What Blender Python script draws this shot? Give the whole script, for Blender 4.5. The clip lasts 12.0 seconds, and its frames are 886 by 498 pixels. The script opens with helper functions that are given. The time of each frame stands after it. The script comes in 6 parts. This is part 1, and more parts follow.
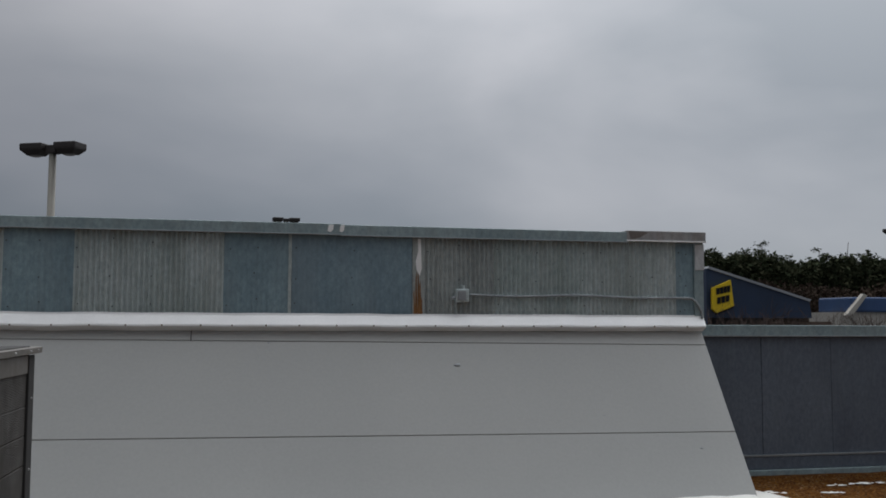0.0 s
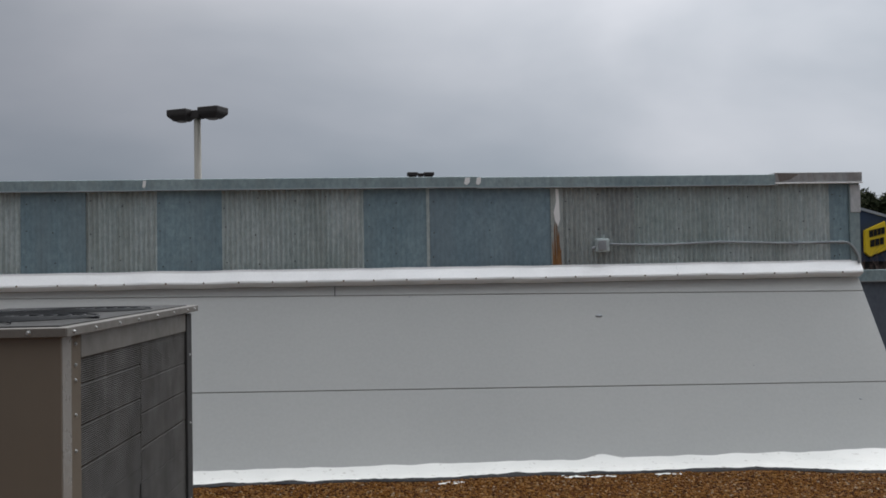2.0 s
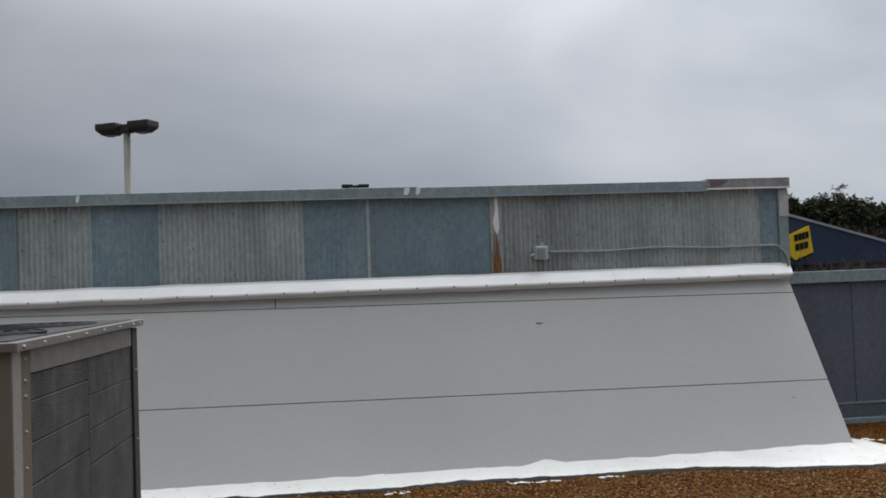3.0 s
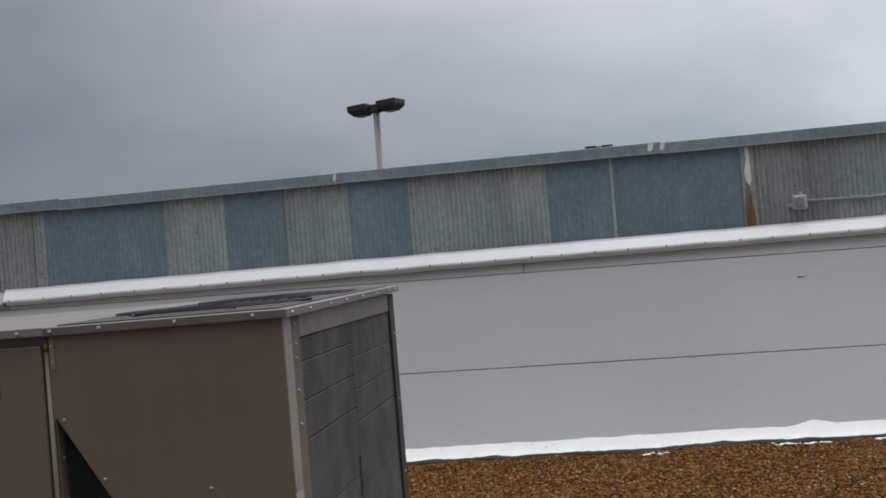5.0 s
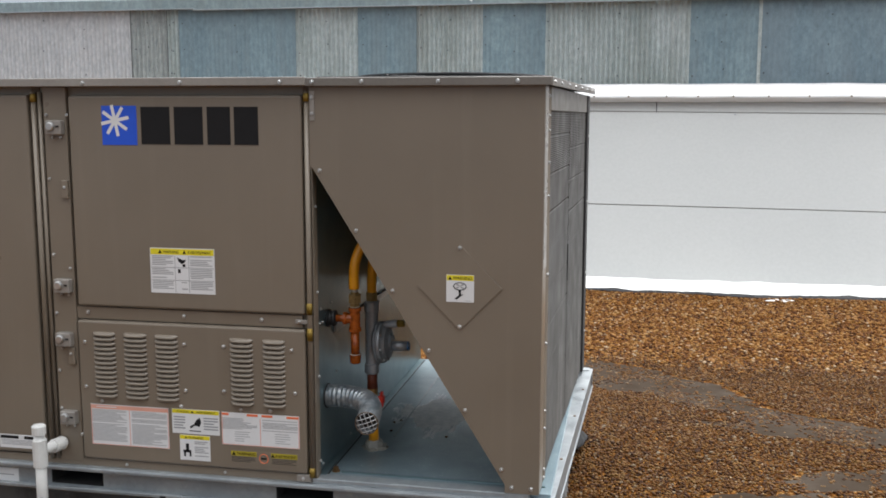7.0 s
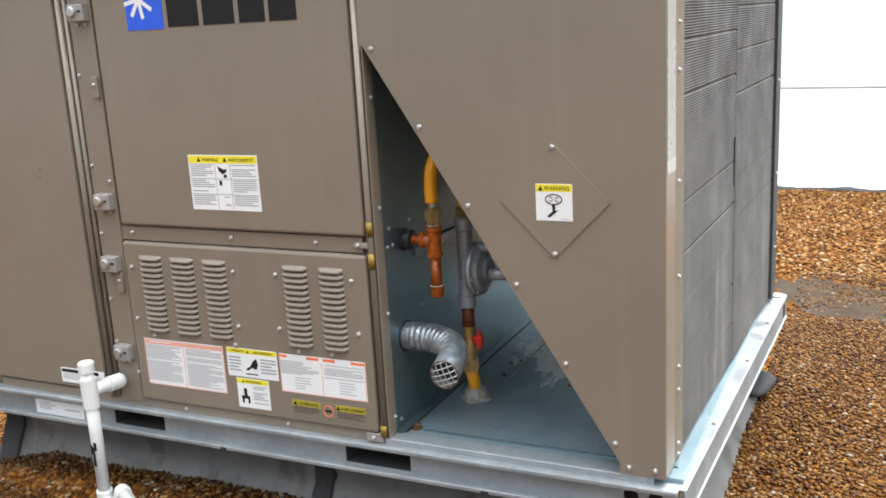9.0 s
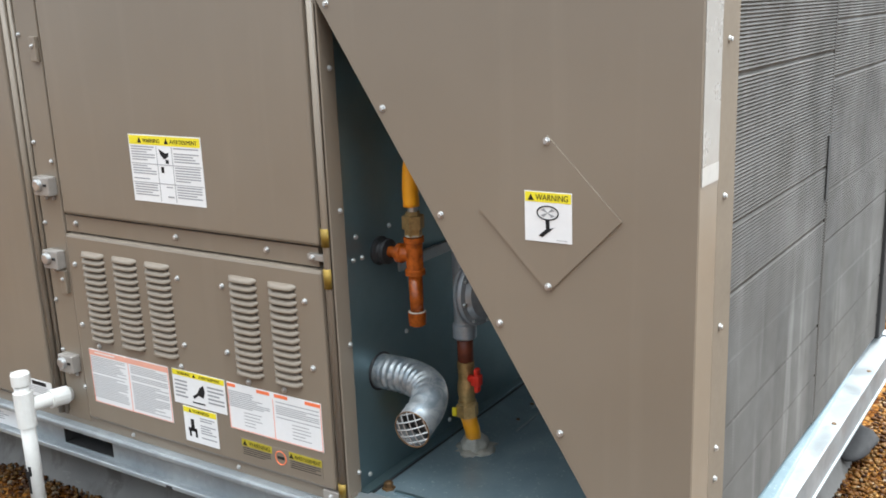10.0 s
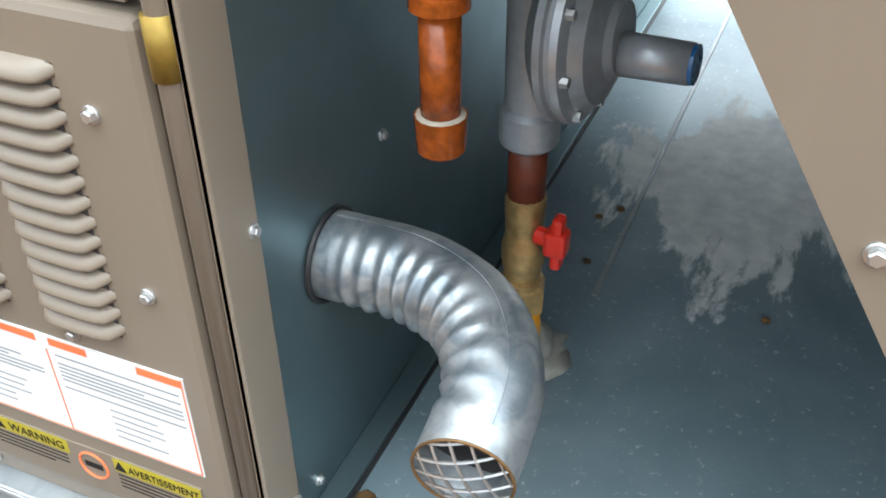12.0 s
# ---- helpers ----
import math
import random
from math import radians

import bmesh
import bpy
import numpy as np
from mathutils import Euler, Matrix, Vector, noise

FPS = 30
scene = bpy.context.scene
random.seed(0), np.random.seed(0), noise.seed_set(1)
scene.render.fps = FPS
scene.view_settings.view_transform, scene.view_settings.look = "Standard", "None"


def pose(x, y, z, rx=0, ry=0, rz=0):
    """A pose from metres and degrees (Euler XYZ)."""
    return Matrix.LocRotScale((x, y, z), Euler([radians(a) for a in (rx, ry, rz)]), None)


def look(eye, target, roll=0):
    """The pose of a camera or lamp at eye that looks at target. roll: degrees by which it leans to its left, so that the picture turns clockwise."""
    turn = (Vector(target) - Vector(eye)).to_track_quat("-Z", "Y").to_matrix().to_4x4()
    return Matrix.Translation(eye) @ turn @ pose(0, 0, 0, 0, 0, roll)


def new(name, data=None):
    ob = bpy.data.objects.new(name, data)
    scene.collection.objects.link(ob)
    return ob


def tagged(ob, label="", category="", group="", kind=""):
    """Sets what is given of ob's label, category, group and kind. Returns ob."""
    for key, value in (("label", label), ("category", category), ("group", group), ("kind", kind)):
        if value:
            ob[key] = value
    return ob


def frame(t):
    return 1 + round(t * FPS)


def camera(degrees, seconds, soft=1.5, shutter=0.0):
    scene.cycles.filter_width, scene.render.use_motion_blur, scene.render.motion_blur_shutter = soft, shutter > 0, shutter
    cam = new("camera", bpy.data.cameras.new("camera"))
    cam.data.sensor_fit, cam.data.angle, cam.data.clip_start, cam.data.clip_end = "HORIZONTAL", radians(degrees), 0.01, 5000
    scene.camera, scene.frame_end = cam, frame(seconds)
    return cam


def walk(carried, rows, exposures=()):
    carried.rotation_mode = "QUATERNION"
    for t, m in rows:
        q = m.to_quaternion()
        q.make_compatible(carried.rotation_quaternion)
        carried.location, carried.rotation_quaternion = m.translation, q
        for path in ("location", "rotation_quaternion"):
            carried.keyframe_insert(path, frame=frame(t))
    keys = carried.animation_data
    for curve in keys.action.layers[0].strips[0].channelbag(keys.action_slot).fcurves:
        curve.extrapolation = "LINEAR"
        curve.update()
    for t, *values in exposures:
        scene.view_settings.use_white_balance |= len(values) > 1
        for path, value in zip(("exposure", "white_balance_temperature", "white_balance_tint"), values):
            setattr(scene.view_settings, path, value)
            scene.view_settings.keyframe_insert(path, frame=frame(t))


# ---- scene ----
cam = camera(49.6, 12.0, soft=1.75)
PATH = [
    (0, (0.74, -2.51, 1.605), (1.174, -0.563, 1.76), 0.2),
    (0.5, (0.729, -2.469, 1.616), (1.272, -0.548, 1.747), 0.8),
    (1, (0.736, -2.456, 1.61), (1.232, -0.521, 1.703), -1.1),
    (1.5, (0.698, -2.465, 1.598), (0.969, -0.486, 1.693), -0.0),
    (2, (0.72, -2.443, 1.611), (0.877, -0.45, 1.667), -1.0),
    (2.5, (0.696, -2.423, 1.601), (0.953, -0.441, 1.671), -2.2),
    (2.7, (0.68, -2.44, 1.601), (0.972, -0.463, 1.677), -2.2),
    (4.5, (0.653, -2.496, 1.569), (0.765, -0.5, 1.622), -2.4),
    (5, (0.684, -2.472, 1.58), (0.46, -0.485, 1.613), -4.8),
    (5.5, (0.601, -2.479, 1.545), (0.407, -0.489, 1.579), -4.4),
    (6, (0.427, -2.631, 1.494), (0.241, -0.641, 1.455), -2.2),
    (6.5, (0.362, -2.551, 1.473), (0.141, -0.568, 1.331), -0.9),
    (7, (0.185, -2.565, 1.394), (-0.193, -0.62, 1.121), 0.1),
    (7.5, (0.262, -2.436, 1.383), (-0.336, -0.576, 0.955), -1.3),
    (7.7, (0.329, -2.347, 1.364), (-0.407, -0.541, 0.921), -2.3),
    (9.3, (0.362, -1.641, 1.254), (-0.534, 0.087, 0.793), -3.6),
    (9.5, (0.399, -1.502, 1.223), (-0.594, 0.177, 0.781), -3.1),
    (10, (0.363, -1.253, 1.236), (-0.697, 0.37, 0.744), -2.2),
    (10.5, (0.176, -1.008, 1.174), (-1.041, 0.494, 0.662), -3.3),
    (11, (0.0, -0.728, 1.126), (-1.095, 0.693, 0.241), -4.9),
    (11.5, (-0.164, -0.477, 1.051), (-1.144, 0.95, 0.049), -3.0),
    (12, (-0.39, -0.355, 0.981), (-1.038, 1.115, -0.21), -0.7),
]
# the clip's camera opens up as it comes to the dark machine, and warms a little
EXPOSURES = [(0.0, 0.56, 6500, 10), (0.8, 0.6, 6500, 10), (1.5, 0.92, 6500, 10), (2.5, 1.05, 6500, 10), (4.5, 1.05, 6500, 10), (5.0, 1.16, 6500, 10), (5.5, 1.33, 6500, 10), (6.0, 1.44, 6500, 10), (6.5, 1.68, 6550, 10),
             (7.0, 2.3, 6650, 10), (7.5, 2.75, 6650, 10), (9.5, 3.23, 6500, 7), (10.0, 3.30, 6400, 6), (10.5, 3.52, 6300, 5), (11.2, 3.6, 6300, 4), (11.5, 3.68, 6300, 4), (12.0, 3.85, 6350, 5)]
walk(cam, [(t, look(eye, target, roll)) for t, eye, target, roll in PATH], EXPOSURES)

# ---- light ----
world = bpy.data.worlds.new("overcast_sky")
scene.world = world
world.use_nodes = True
wn, wl = world.node_tree.nodes, world.node_tree.links
wn.clear()
SUN_ELEV, SUN_TURN = radians(60), radians(14)


def wnode(kind, **values):
    n = wn.new(kind)
    for key, value in values.items():
        n.inputs[key].default_value = value
    return n


coord = wn.new("ShaderNodeTexCoord")
split = wn.new("ShaderNodeSeparateXYZ")
wl.new(coord.outputs["Generated"], split.inputs[0])
# overcast sky: three times brighter overhead than at the horizon
lift = wn.new("ShaderNodeMapRange")
lift.inputs["From Min"].default_value, lift.inputs["From Max"].default_value = 0.0, 1.0
lift.inputs["To Min"].default_value, lift.inputs["To Max"].default_value = 0.280, 2.30
climb = wn.new("ShaderNodeMath")
climb.operation, climb.use_clamp = "POWER", True
climb.inputs[1].default_value = 2.1
above = wn.new("ShaderNodeMath")
above.operation = "MAXIMUM"
above.inputs[1].default_value = 0.0
wl.new(split.outputs["Z"], above.inputs[0])
wl.new(above.outputs[0], climb.inputs[0])
wl.new(climb.outputs[0], lift.inputs["Value"])
stretch = wn.new("ShaderNodeMapping")
stretch.inputs["Scale"].default_value = (1.0, 1.0, 2.2)
wl.new(coord.outputs["Generated"], stretch.inputs["Vector"])
cloud = wnode("ShaderNodeTexNoise", Scale=2.2, Detail=5.0, Roughness=0.45, Distortion=0.2)
wl.new(stretch.outputs[0], cloud.inputs["Vector"])
tone = wn.new("ShaderNodeValToRGB")
tone.color_ramp.elements[0].position, tone.color_ramp.elements[0].color = 0.36, (0.54, 0.575, 0.61, 1)
tone.color_ramp.elements[1].position, tone.color_ramp.elements[1].color = 0.66, (0.90, 0.905, 0.935, 1)
wl.new(cloud.outputs["Fac"], tone.inputs["Fac"])
scaled = wn.new("ShaderNodeVectorMath")
scaled.operation = "SCALE"
wl.new(tone.outputs["Color"], scaled.inputs[0])
wl.new(lift.outputs["Result"], scaled.inputs["Scale"])
# the cloud is thinner and brighter on the sun's side
toward = wn.new("ShaderNodeVectorMath")
toward.operation = "DOT_PRODUCT"
toward.inputs[1].default_value = (0.62, 0.52, 0.58)
wl.new(coord.outputs["Generated"], toward.inputs[0])
thin = wn.new("ShaderNodeMapRange")
thin.interpolation_type = "SMOOTHSTEP"
for key, value in (("From Min", 0.25), ("From Max", 0.95), ("To Min", 0.56), ("To Max", 1.68)):
    thin.inputs[key].default_value = value
wl.new(toward.outputs["Value"], thin.inputs["Value"])
lit = wn.new("ShaderNodeVectorMath")
lit.operation = "SCALE"
wl.new(scaled.outputs[0], lit.inputs[0])
wl.new(thin.outputs["Result"], lit.inputs["Scale"])
sky = wn.new("ShaderNodeTexSky")
sky.air_density, sky.dust_density = 0.6, 0.2
sky.sky_type, sky.sun_disc, sky.sun_elevation, sky.sun_rotation = "NISHITA", False, SUN_ELEV, SUN_TURN
clear, grey, both, out = wnode("ShaderNodeBackground", Strength=0.05), wnode("ShaderNodeBackground", Strength=0.75), wn.new("ShaderNodeMixShader"), wn.new("ShaderNodeOutputWorld")
wl.new(sky.outputs[0], clear.inputs["Color"])
wl.new(lit.outputs[0], grey.inputs["Color"])
both.inputs[0].default_value = 0.86
wl.new(clear.outputs[0], both.inputs[1])
wl.new(grey.outputs[0], both.inputs[2])
wl.new(both.outputs[0], out.inputs[0])

lamp = bpy.data.lights.new("sun", "SUN")
lamp.energy, lamp.angle, lamp.color = 0.6, radians(25), (1.0, 0.97, 0.93)
sun = new("sun", lamp)
away = Vector((math.sin(SUN_TURN) * math.cos(SUN_ELEV), math.cos(SUN_TURN) * math.cos(SUN_ELEV), math.sin(SUN_ELEV)))
sun.matrix_world = look(away * 40, (0, 0, 0))

# ---- materials ----


class Mat:
    """A node material with a Principled shader and short ways to add its textures."""

    def __init__(self, name, color, rough=0.5, metal=0.0, spec=0.5, coat=0.0):
        self.m = bpy.data.materials.new(name)
        self.m.use_nodes = True
        self.n, self.l = self.m.node_tree.nodes, self.m.node_tree.links
        self.p = self.n["Principled BSDF"]
        self.p.inputs["Base Color"].default_value = (*color, 1)
        self.p.inputs["Roughness"].default_value = rough
        self.p.inputs["Metallic"].default_value = metal
        self.p.inputs["Specular IOR Level"].default_value = spec
        self.p.inputs["Coat Weight"].default_value = coat
        self.tc = self.n.new("ShaderNodeTexCoord")
        self.color = None

    def noise(self, scale, detail=4.0, stretch=(1, 1, 1), rough=0.55, distort=0.0):
        mp, t = self.n.new("ShaderNodeMapping"), self.n.new("ShaderNodeTexNoise")
        mp.inputs["Scale"].default_value = stretch
        t.inputs["Scale"].default_value, t.inputs["Detail"].default_value = scale, detail
        t.inputs["Roughness"].default_value, t.inputs["Distortion"].default_value = rough, distort
        self.l.new(self.tc.outputs["Object"], mp.inputs[0])
        self.l.new(mp.outputs[0], t.inputs["Vector"])
        return t.outputs["Fac"]

    def cells(self, scale, feature="F1", stretch=(1, 1, 1)):
        mp, t = self.n.new("ShaderNodeMapping"), self.n.new("ShaderNodeTexVoronoi")
        mp.inputs["Scale"].default_value = stretch
        t.inputs["Scale"].default_value, t.feature = scale, feature
        self.l.new(self.tc.outputs["Object"], mp.inputs[0])
        self.l.new(mp.outputs[0], t.inputs["Vector"])
        return t

    def ramp(self, fac, *stops):
        r = self.n.new("ShaderNodeValToRGB")
        e = r.color_ramp.elements
        while len(e) < len(stops):
            e.new(0.5)
        for k, (pos, col) in zip(e, stops):
            k.position = pos
            k.color = (*col, 1) if len(col) == 3 else col
        self.l.new(fac, r.inputs["Fac"])
        return r.outputs["Color"]

    def level(self, fac, lo, hi, a=0.0, b=1.0):
        r = self.n.new("ShaderNodeMapRange")
        for key, value in (("From Min", lo), ("From Max", hi), ("To Min", a), ("To Max", b)):
            r.inputs[key].default_value = value
        self.l.new(fac, r.inputs["Value"])
        return r.outputs["Result"]

    def mix(self, fac, a, b, blend="MIX"):
        x = self.n.new("ShaderNodeMix")
        x.data_type, x.blend_type = "RGBA", blend
        if isinstance(fac, float):
            x.inputs["Factor"].default_value = fac
        else:
            self.l.new(fac, x.inputs["Factor"])
        for slot, v in (("A", a), ("B", b)):
            s = [i for i in x.inputs if i.name == slot and i.type == "RGBA"][0]
            if isinstance(v, tuple):
                s.default_value = (*v, 1)
            else:
                self.l.new(v, s)
        return [o for o in x.outputs if o.type == "RGBA"][0]

    def base(self, c):
        self.color = c
        self.l.new(c, self.p.inputs["Base Color"])
        return self

    def rough(self, fac):
        self.l.new(fac, self.p.inputs["Roughness"])
        return self

    def bump(self, fac, strength=0.3, distance=0.002):
        b = self.n.new("ShaderNodeBump")
        b.inputs["Strength"].default_value, b.inputs["Distance"].default_value = strength, distance
        self.l.new(fac, b.inputs["Height"])
        self.l.new(b.outputs[0], self.p.inputs["Normal"])
        return self

    def random(self, island=False):
        n = self.n.new("ShaderNodeNewGeometry" if island else "ShaderNodeObjectInfo")
        return n.outputs["Random Per Island" if island else "Random"]


def plain(name, color, rough=0.5, metal=0.0, wear=0.12, scale=40.0, spec=0.5, bump=0.08):
    """A surface of one colour with faint mottling at two scales and fine relief."""
    m = Mat(name, color, rough, metal, spec)
    dark, light = tuple(c * (1 - wear) for c in color), tuple(min(1.0, c * (1 + wear)) for c in color)
    big = m.ramp(m.noise(scale * 0.08, 3), (0.3, dark), (0.7, light))
    fine = m.ramp(m.noise(scale * 2.5, 5), (0.3, tuple([1 - wear] * 3)), (0.7, (1, 1, 1)))
    m.base(m.mix(1.0, big, fine, "MULTIPLY"))
    m.rough(m.level(m.noise(scale * 0.5, 3), 0.3, 0.7, max(0.02, rough - 0.06), min(1, rough + 0.08)))
    if bump:
        m.bump(m.noise(scale * 6, 3), bump, 0.001)
    return m.m


def sheet_metal(name, dark, light, rough, metal, scale, streak=0.0, bump=0.1, spangle=0.25, dull=1.0):
    """Galvanised sheet: zinc flowers, run-down streaks and dull patches."""
    m = Mat(name, light, rough, metal)
    base = m.ramp(m.noise(scale * 0.12, 5, distort=0.4), (0.3, dark), (0.72, light))
    flower = m.cells(scale)
    sp = m.ramp(flower.outputs["Color"], (0.0, tuple([1 - spangle] * 3)), (1.0, (1, 1, 1)))
    col = m.mix(1.0, base, sp, "MULTIPLY")
    if streak:
        runs = m.level(m.noise(9, 5, (1, 1, 0.06), 0.6), 0.42, 0.75)
        col = m.mix(runs, col, tuple(c * (1 - streak) for c in dark))
    m.base(col)
    m.rough(m.level(m.noise(scale * 0.3, 4), 0.3, 0.7, rough - 0.1 * dull, min(1, rough + 0.14 * dull)))
    if bump:
        m.bump(m.noise(scale * 1.5, 3), bump, 0.001)
    return m.m


BROWN = (0.170, 0.141, 0.108)


def brown_paint():
    m = Mat("brown_baked_paint", BROWN, 0.36, 0.0, 0.5)
    big = m.ramp(m.noise(2.2, 4), (0.3, tuple(c * 0.92 for c in BROWN)), (0.7, tuple(c * 1.06 for c in BROWN)))
    runs = m.level(m.noise(22, 4, (1, 1, 0.05)), 0.55, 0.8, 0.0, 0.18)
    m.base(m.mix(runs, big, (0.24, 0.207, 0.165)))
    m.rough(m.level(m.noise(6, 4), 0.3, 0.7, 0.27, 0.42))
    m.bump(m.noise(420, 2), 0.05, 0.0006)
    return m.m


paint = brown_paint()
galv = sheet_metal("galvanised_sheet", (0.135, 0.200, 0.220), (0.172, 0.243, 0.263), 0.32, 0.75, 55, 0.0, 0.01, 0.03, 0.3)
galv_rail = sheet_metal("bright_galvanised_rail", (0.285, 0.315, 0.333), (0.385, 0.412, 0.423), 0.38, 0.55, 60, 0.12, 0.06, 0.16)


def flue_metal():
    """Weathered aluminium: bright metal under blue-grey oxide blotches and fine dark specks."""
    m = Mat("flue_aluminium", (0.5, 0.52, 0.53), 0.42, 0.72)
    base = m.ramp(m.noise(14, 5, distort=0.6), (0.3, (0.25, 0.275, 0.29)), (0.7, (0.43, 0.445, 0.447)))
    blotch = m.level(m.noise(38, 6, distort=0.9), 0.45, 0.6, 0.0, 0.75)
    col = m.mix(blotch, base, (0.15, 0.185, 0.215))
    speck = m.level(m.noise(260, 3), 0.66, 0.74, 0.0, 0.45)
    m.base(m.mix(speck, col, (0.16, 0.165, 0.165)))
    m.rough(m.level(m.noise(30, 5, distort=0.6), 0.35, 0.68, 0.34, 0.62))
    m.bump(m.noise(95, 4), 0.4, 0.001)
    return m.m


duct_metal = flue_metal()


def pan_metal():
    m = Mat("wet_galvanised_pan", (0.28, 0.36, 0.40), 0.3, 0.3)
    base = m.ramp(m.noise(7, 5, distort=0.5), (0.3, (0.145, 0.205, 0.235)), (0.7, (0.225, 0.295, 0.325)))
    # pale ragged patch: sky mirrored on the pan, painted into the colour
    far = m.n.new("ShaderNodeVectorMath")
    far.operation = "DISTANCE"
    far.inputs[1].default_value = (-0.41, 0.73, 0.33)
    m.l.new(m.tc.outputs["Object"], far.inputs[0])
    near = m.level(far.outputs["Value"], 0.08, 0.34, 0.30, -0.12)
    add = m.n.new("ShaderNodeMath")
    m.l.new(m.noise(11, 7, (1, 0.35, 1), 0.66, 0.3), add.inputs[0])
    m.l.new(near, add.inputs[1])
    painted_sheen = m.level(add.outputs[0], 0.60, 0.66)
    col = m.mix(painted_sheen, base, m.ramp(m.noise(40, 5), (0.3, (0.66, 0.68, 0.68)), (0.7, (0.90, 0.90, 0.89))))
    specks = m.level(m.noise(120, 7, (1, 1, 1), 0.7), 0.60, 0.70, 0.0, 0.6)
    m.base(m.mix(specks, col, (0.62, 0.68, 0.69)))
    m.rough(m.level(painted_sheen, 0, 1, 0.31, 0.6))
    m.bump(m.noise(60, 4), 0.12, 0.001)
    return m.m


pan_mat = pan_metal()


def coil_metal():
    m = Mat("dusty_aluminium_fins", (0.3, 0.29, 0.27), 0.5, 0.15, 0.25)
    base = m.ramp(m.noise(3.5, 5), (0.3, (0.040, 0.037, 0.033)), (0.7, (0.068, 0.063, 0.057)))
    runs = m.level(m.noise(14, 5, (1, 1, 0.07), 0.6), 0.5, 0.72, 0.0, 0.75)
    col = m.mix(runs, base, (0.034, 0.031, 0.028))
    pale = m.level(m.noise(19, 5, (1, 1, 0.07), 0.65), 0.56, 0.72, 0.0, 0.5)
    m.base(m.mix(pale, col, (0.145, 0.139, 0.130)))
    m.rough(m.level(m.noise(9, 3), 0.3, 0.7, 0.5, 0.75))
    return m.m


coil_mat = coil_metal()
film_end_mat = plain("whitened_film_end", (0.33, 0.32, 0.30), 0.45, 0.0, 0.1)
film_mat = plain("pale_protective_film", (0.215, 0.198, 0.178), 0.3, 0.0, 0.06)
lid_mat = plain("dark_grey_brown_lid_paint", (0.150, 0.138, 0.122), 0.42, 0.0, 0.15)
post_mat = plain("matt_brown_post_paint", (0.150, 0.124, 0.095), 0.65, 0.0, 0.1, spec=0.12)
hinge_mat = plain("grey_brown_hinge_rod", (0.253, 0.234, 0.211), 0.38, 0.1)
olive_ink = plain("faded_olive_yellow_print", (0.34, 0.28, 0.02), 0.42, 0.0, 0.06, bump=0)
putty = plain("cream_thread_sealant", (0.46, 0.41, 0.33), 0.6, 0.0, 0.25)
brass = plain("yellow_brass", (0.25, 0.165, 0.03), 0.45, 0.55, 0.25)
old_brass = plain("dull_brass", (0.42, 0.285, 0.12), 0.42, 0.6, 0.4)
iron_mat = plain("primed_red_iron_pipe", (0.37, 0.084, 0.011), 0.22, 0.0, 0.62, 30, bump=0.3)
hose_mat = plain("orange_yellow_gas_hose", (0.80, 0.34, 0.012), 0.34, 0.0, 0.06)
cast_mat = plain("grey_cast_regulator", (0.36, 0.38, 0.40), 0.38, 0.4, 0.18)
red_mat = plain("red_valve_handle", (0.62, 0.025, 0.012), 0.35)
blue_mat = plain("blue_plastic_cap", (0.01, 0.10, 0.28), 0.3)
black_rubber = plain("black_rubber", (0.016, 0.017, 0.019), 0.5)
# near-black: colours dark parts and also stands for shade in openings
dark_void = plain("dark_parts_and_shade", (0.03, 0.03, 0.03), 0.8)
sealant = plain("grey_sealant", (0.30, 0.29, 0.255), 0.6, 0.0, 0.2, 30, bump=0.4)
screw_mat = plain("zinc_screw", (0.47, 0.475, 0.47), 0.34, 0.8, 0.08)
rust_bolt = plain("rusty_bolt", (0.16, 0.085, 0.03), 0.6, 0.4, 0.4)
pvc_mat = plain("white_pvc", (0.57, 0.572, 0.55), 0.36, 0.0, 0.07)
white_vinyl = plain("white_label_vinyl", (0.63, 0.635, 0.635), 0.4, 0.0, 0.04, bump=0)
yellow_ink = plain("yellow_print", (0.66, 0.56, 0.02), 0.42, 0.0, 0.04, bump=0)
salmon_ink = plain("faded_salmon_print", (0.66, 0.33, 0.25), 0.42, 0.0, 0.06, bump=0)
orange_ink = plain("orange_print", (0.72, 0.16, 0.06), 0.42, 0.0, 0.04, bump=0)
pink_ink = plain("pink_print", (0.78, 0.36, 0.46), 0.42, 0.0, 0.04, bump=0)
black_ink = plain("black_print", (0.010, 0.010, 0.011), 0.6, 0.0, 0.05, spec=0.2, bump=0)
grey_ink = plain("grey_print", (0.24, 0.25, 0.26), 0.45, 0.0, 0.05, bump=0)
blue_ink = plain("blue_print", (0.008, 0.075, 0.55), 0.4, 0.0, 0.04, bump=0)
red_ink = plain("maroon_print", (0.34, 0.01, 0.05), 0.4, 0.0, 0.04, bump=0)
switch_grey = plain("grey_switch_plastic", (0.34, 0.37, 0.38), 0.4)


def curb_skin():
    m = Mat("weathered_grey_membrane", (0.1, 0.1, 0.1), 0.6)
    base = m.ramp(m.noise(4, 5), (0.3, (0.060, 0.059, 0.057)), (0.7, (0.112, 0.110, 0.105)))
    stain = m.level(m.noise(7, 6, (1, 1, 0.5), 0.65), 0.52, 0.62, 0.0, 0.85)
    pale = m.level(m.noise(12, 6, (0.5, 1, 1), 0.7), 0.62, 0.72, 0.0, 0.5)
    m.base(m.mix(pale, m.mix(stain, base, (0.04, 0.037, 0.033)), (0.2, 0.195, 0.185)))
    m.bump(m.noise(40, 5), 0.3, 0.002)
    return m.m


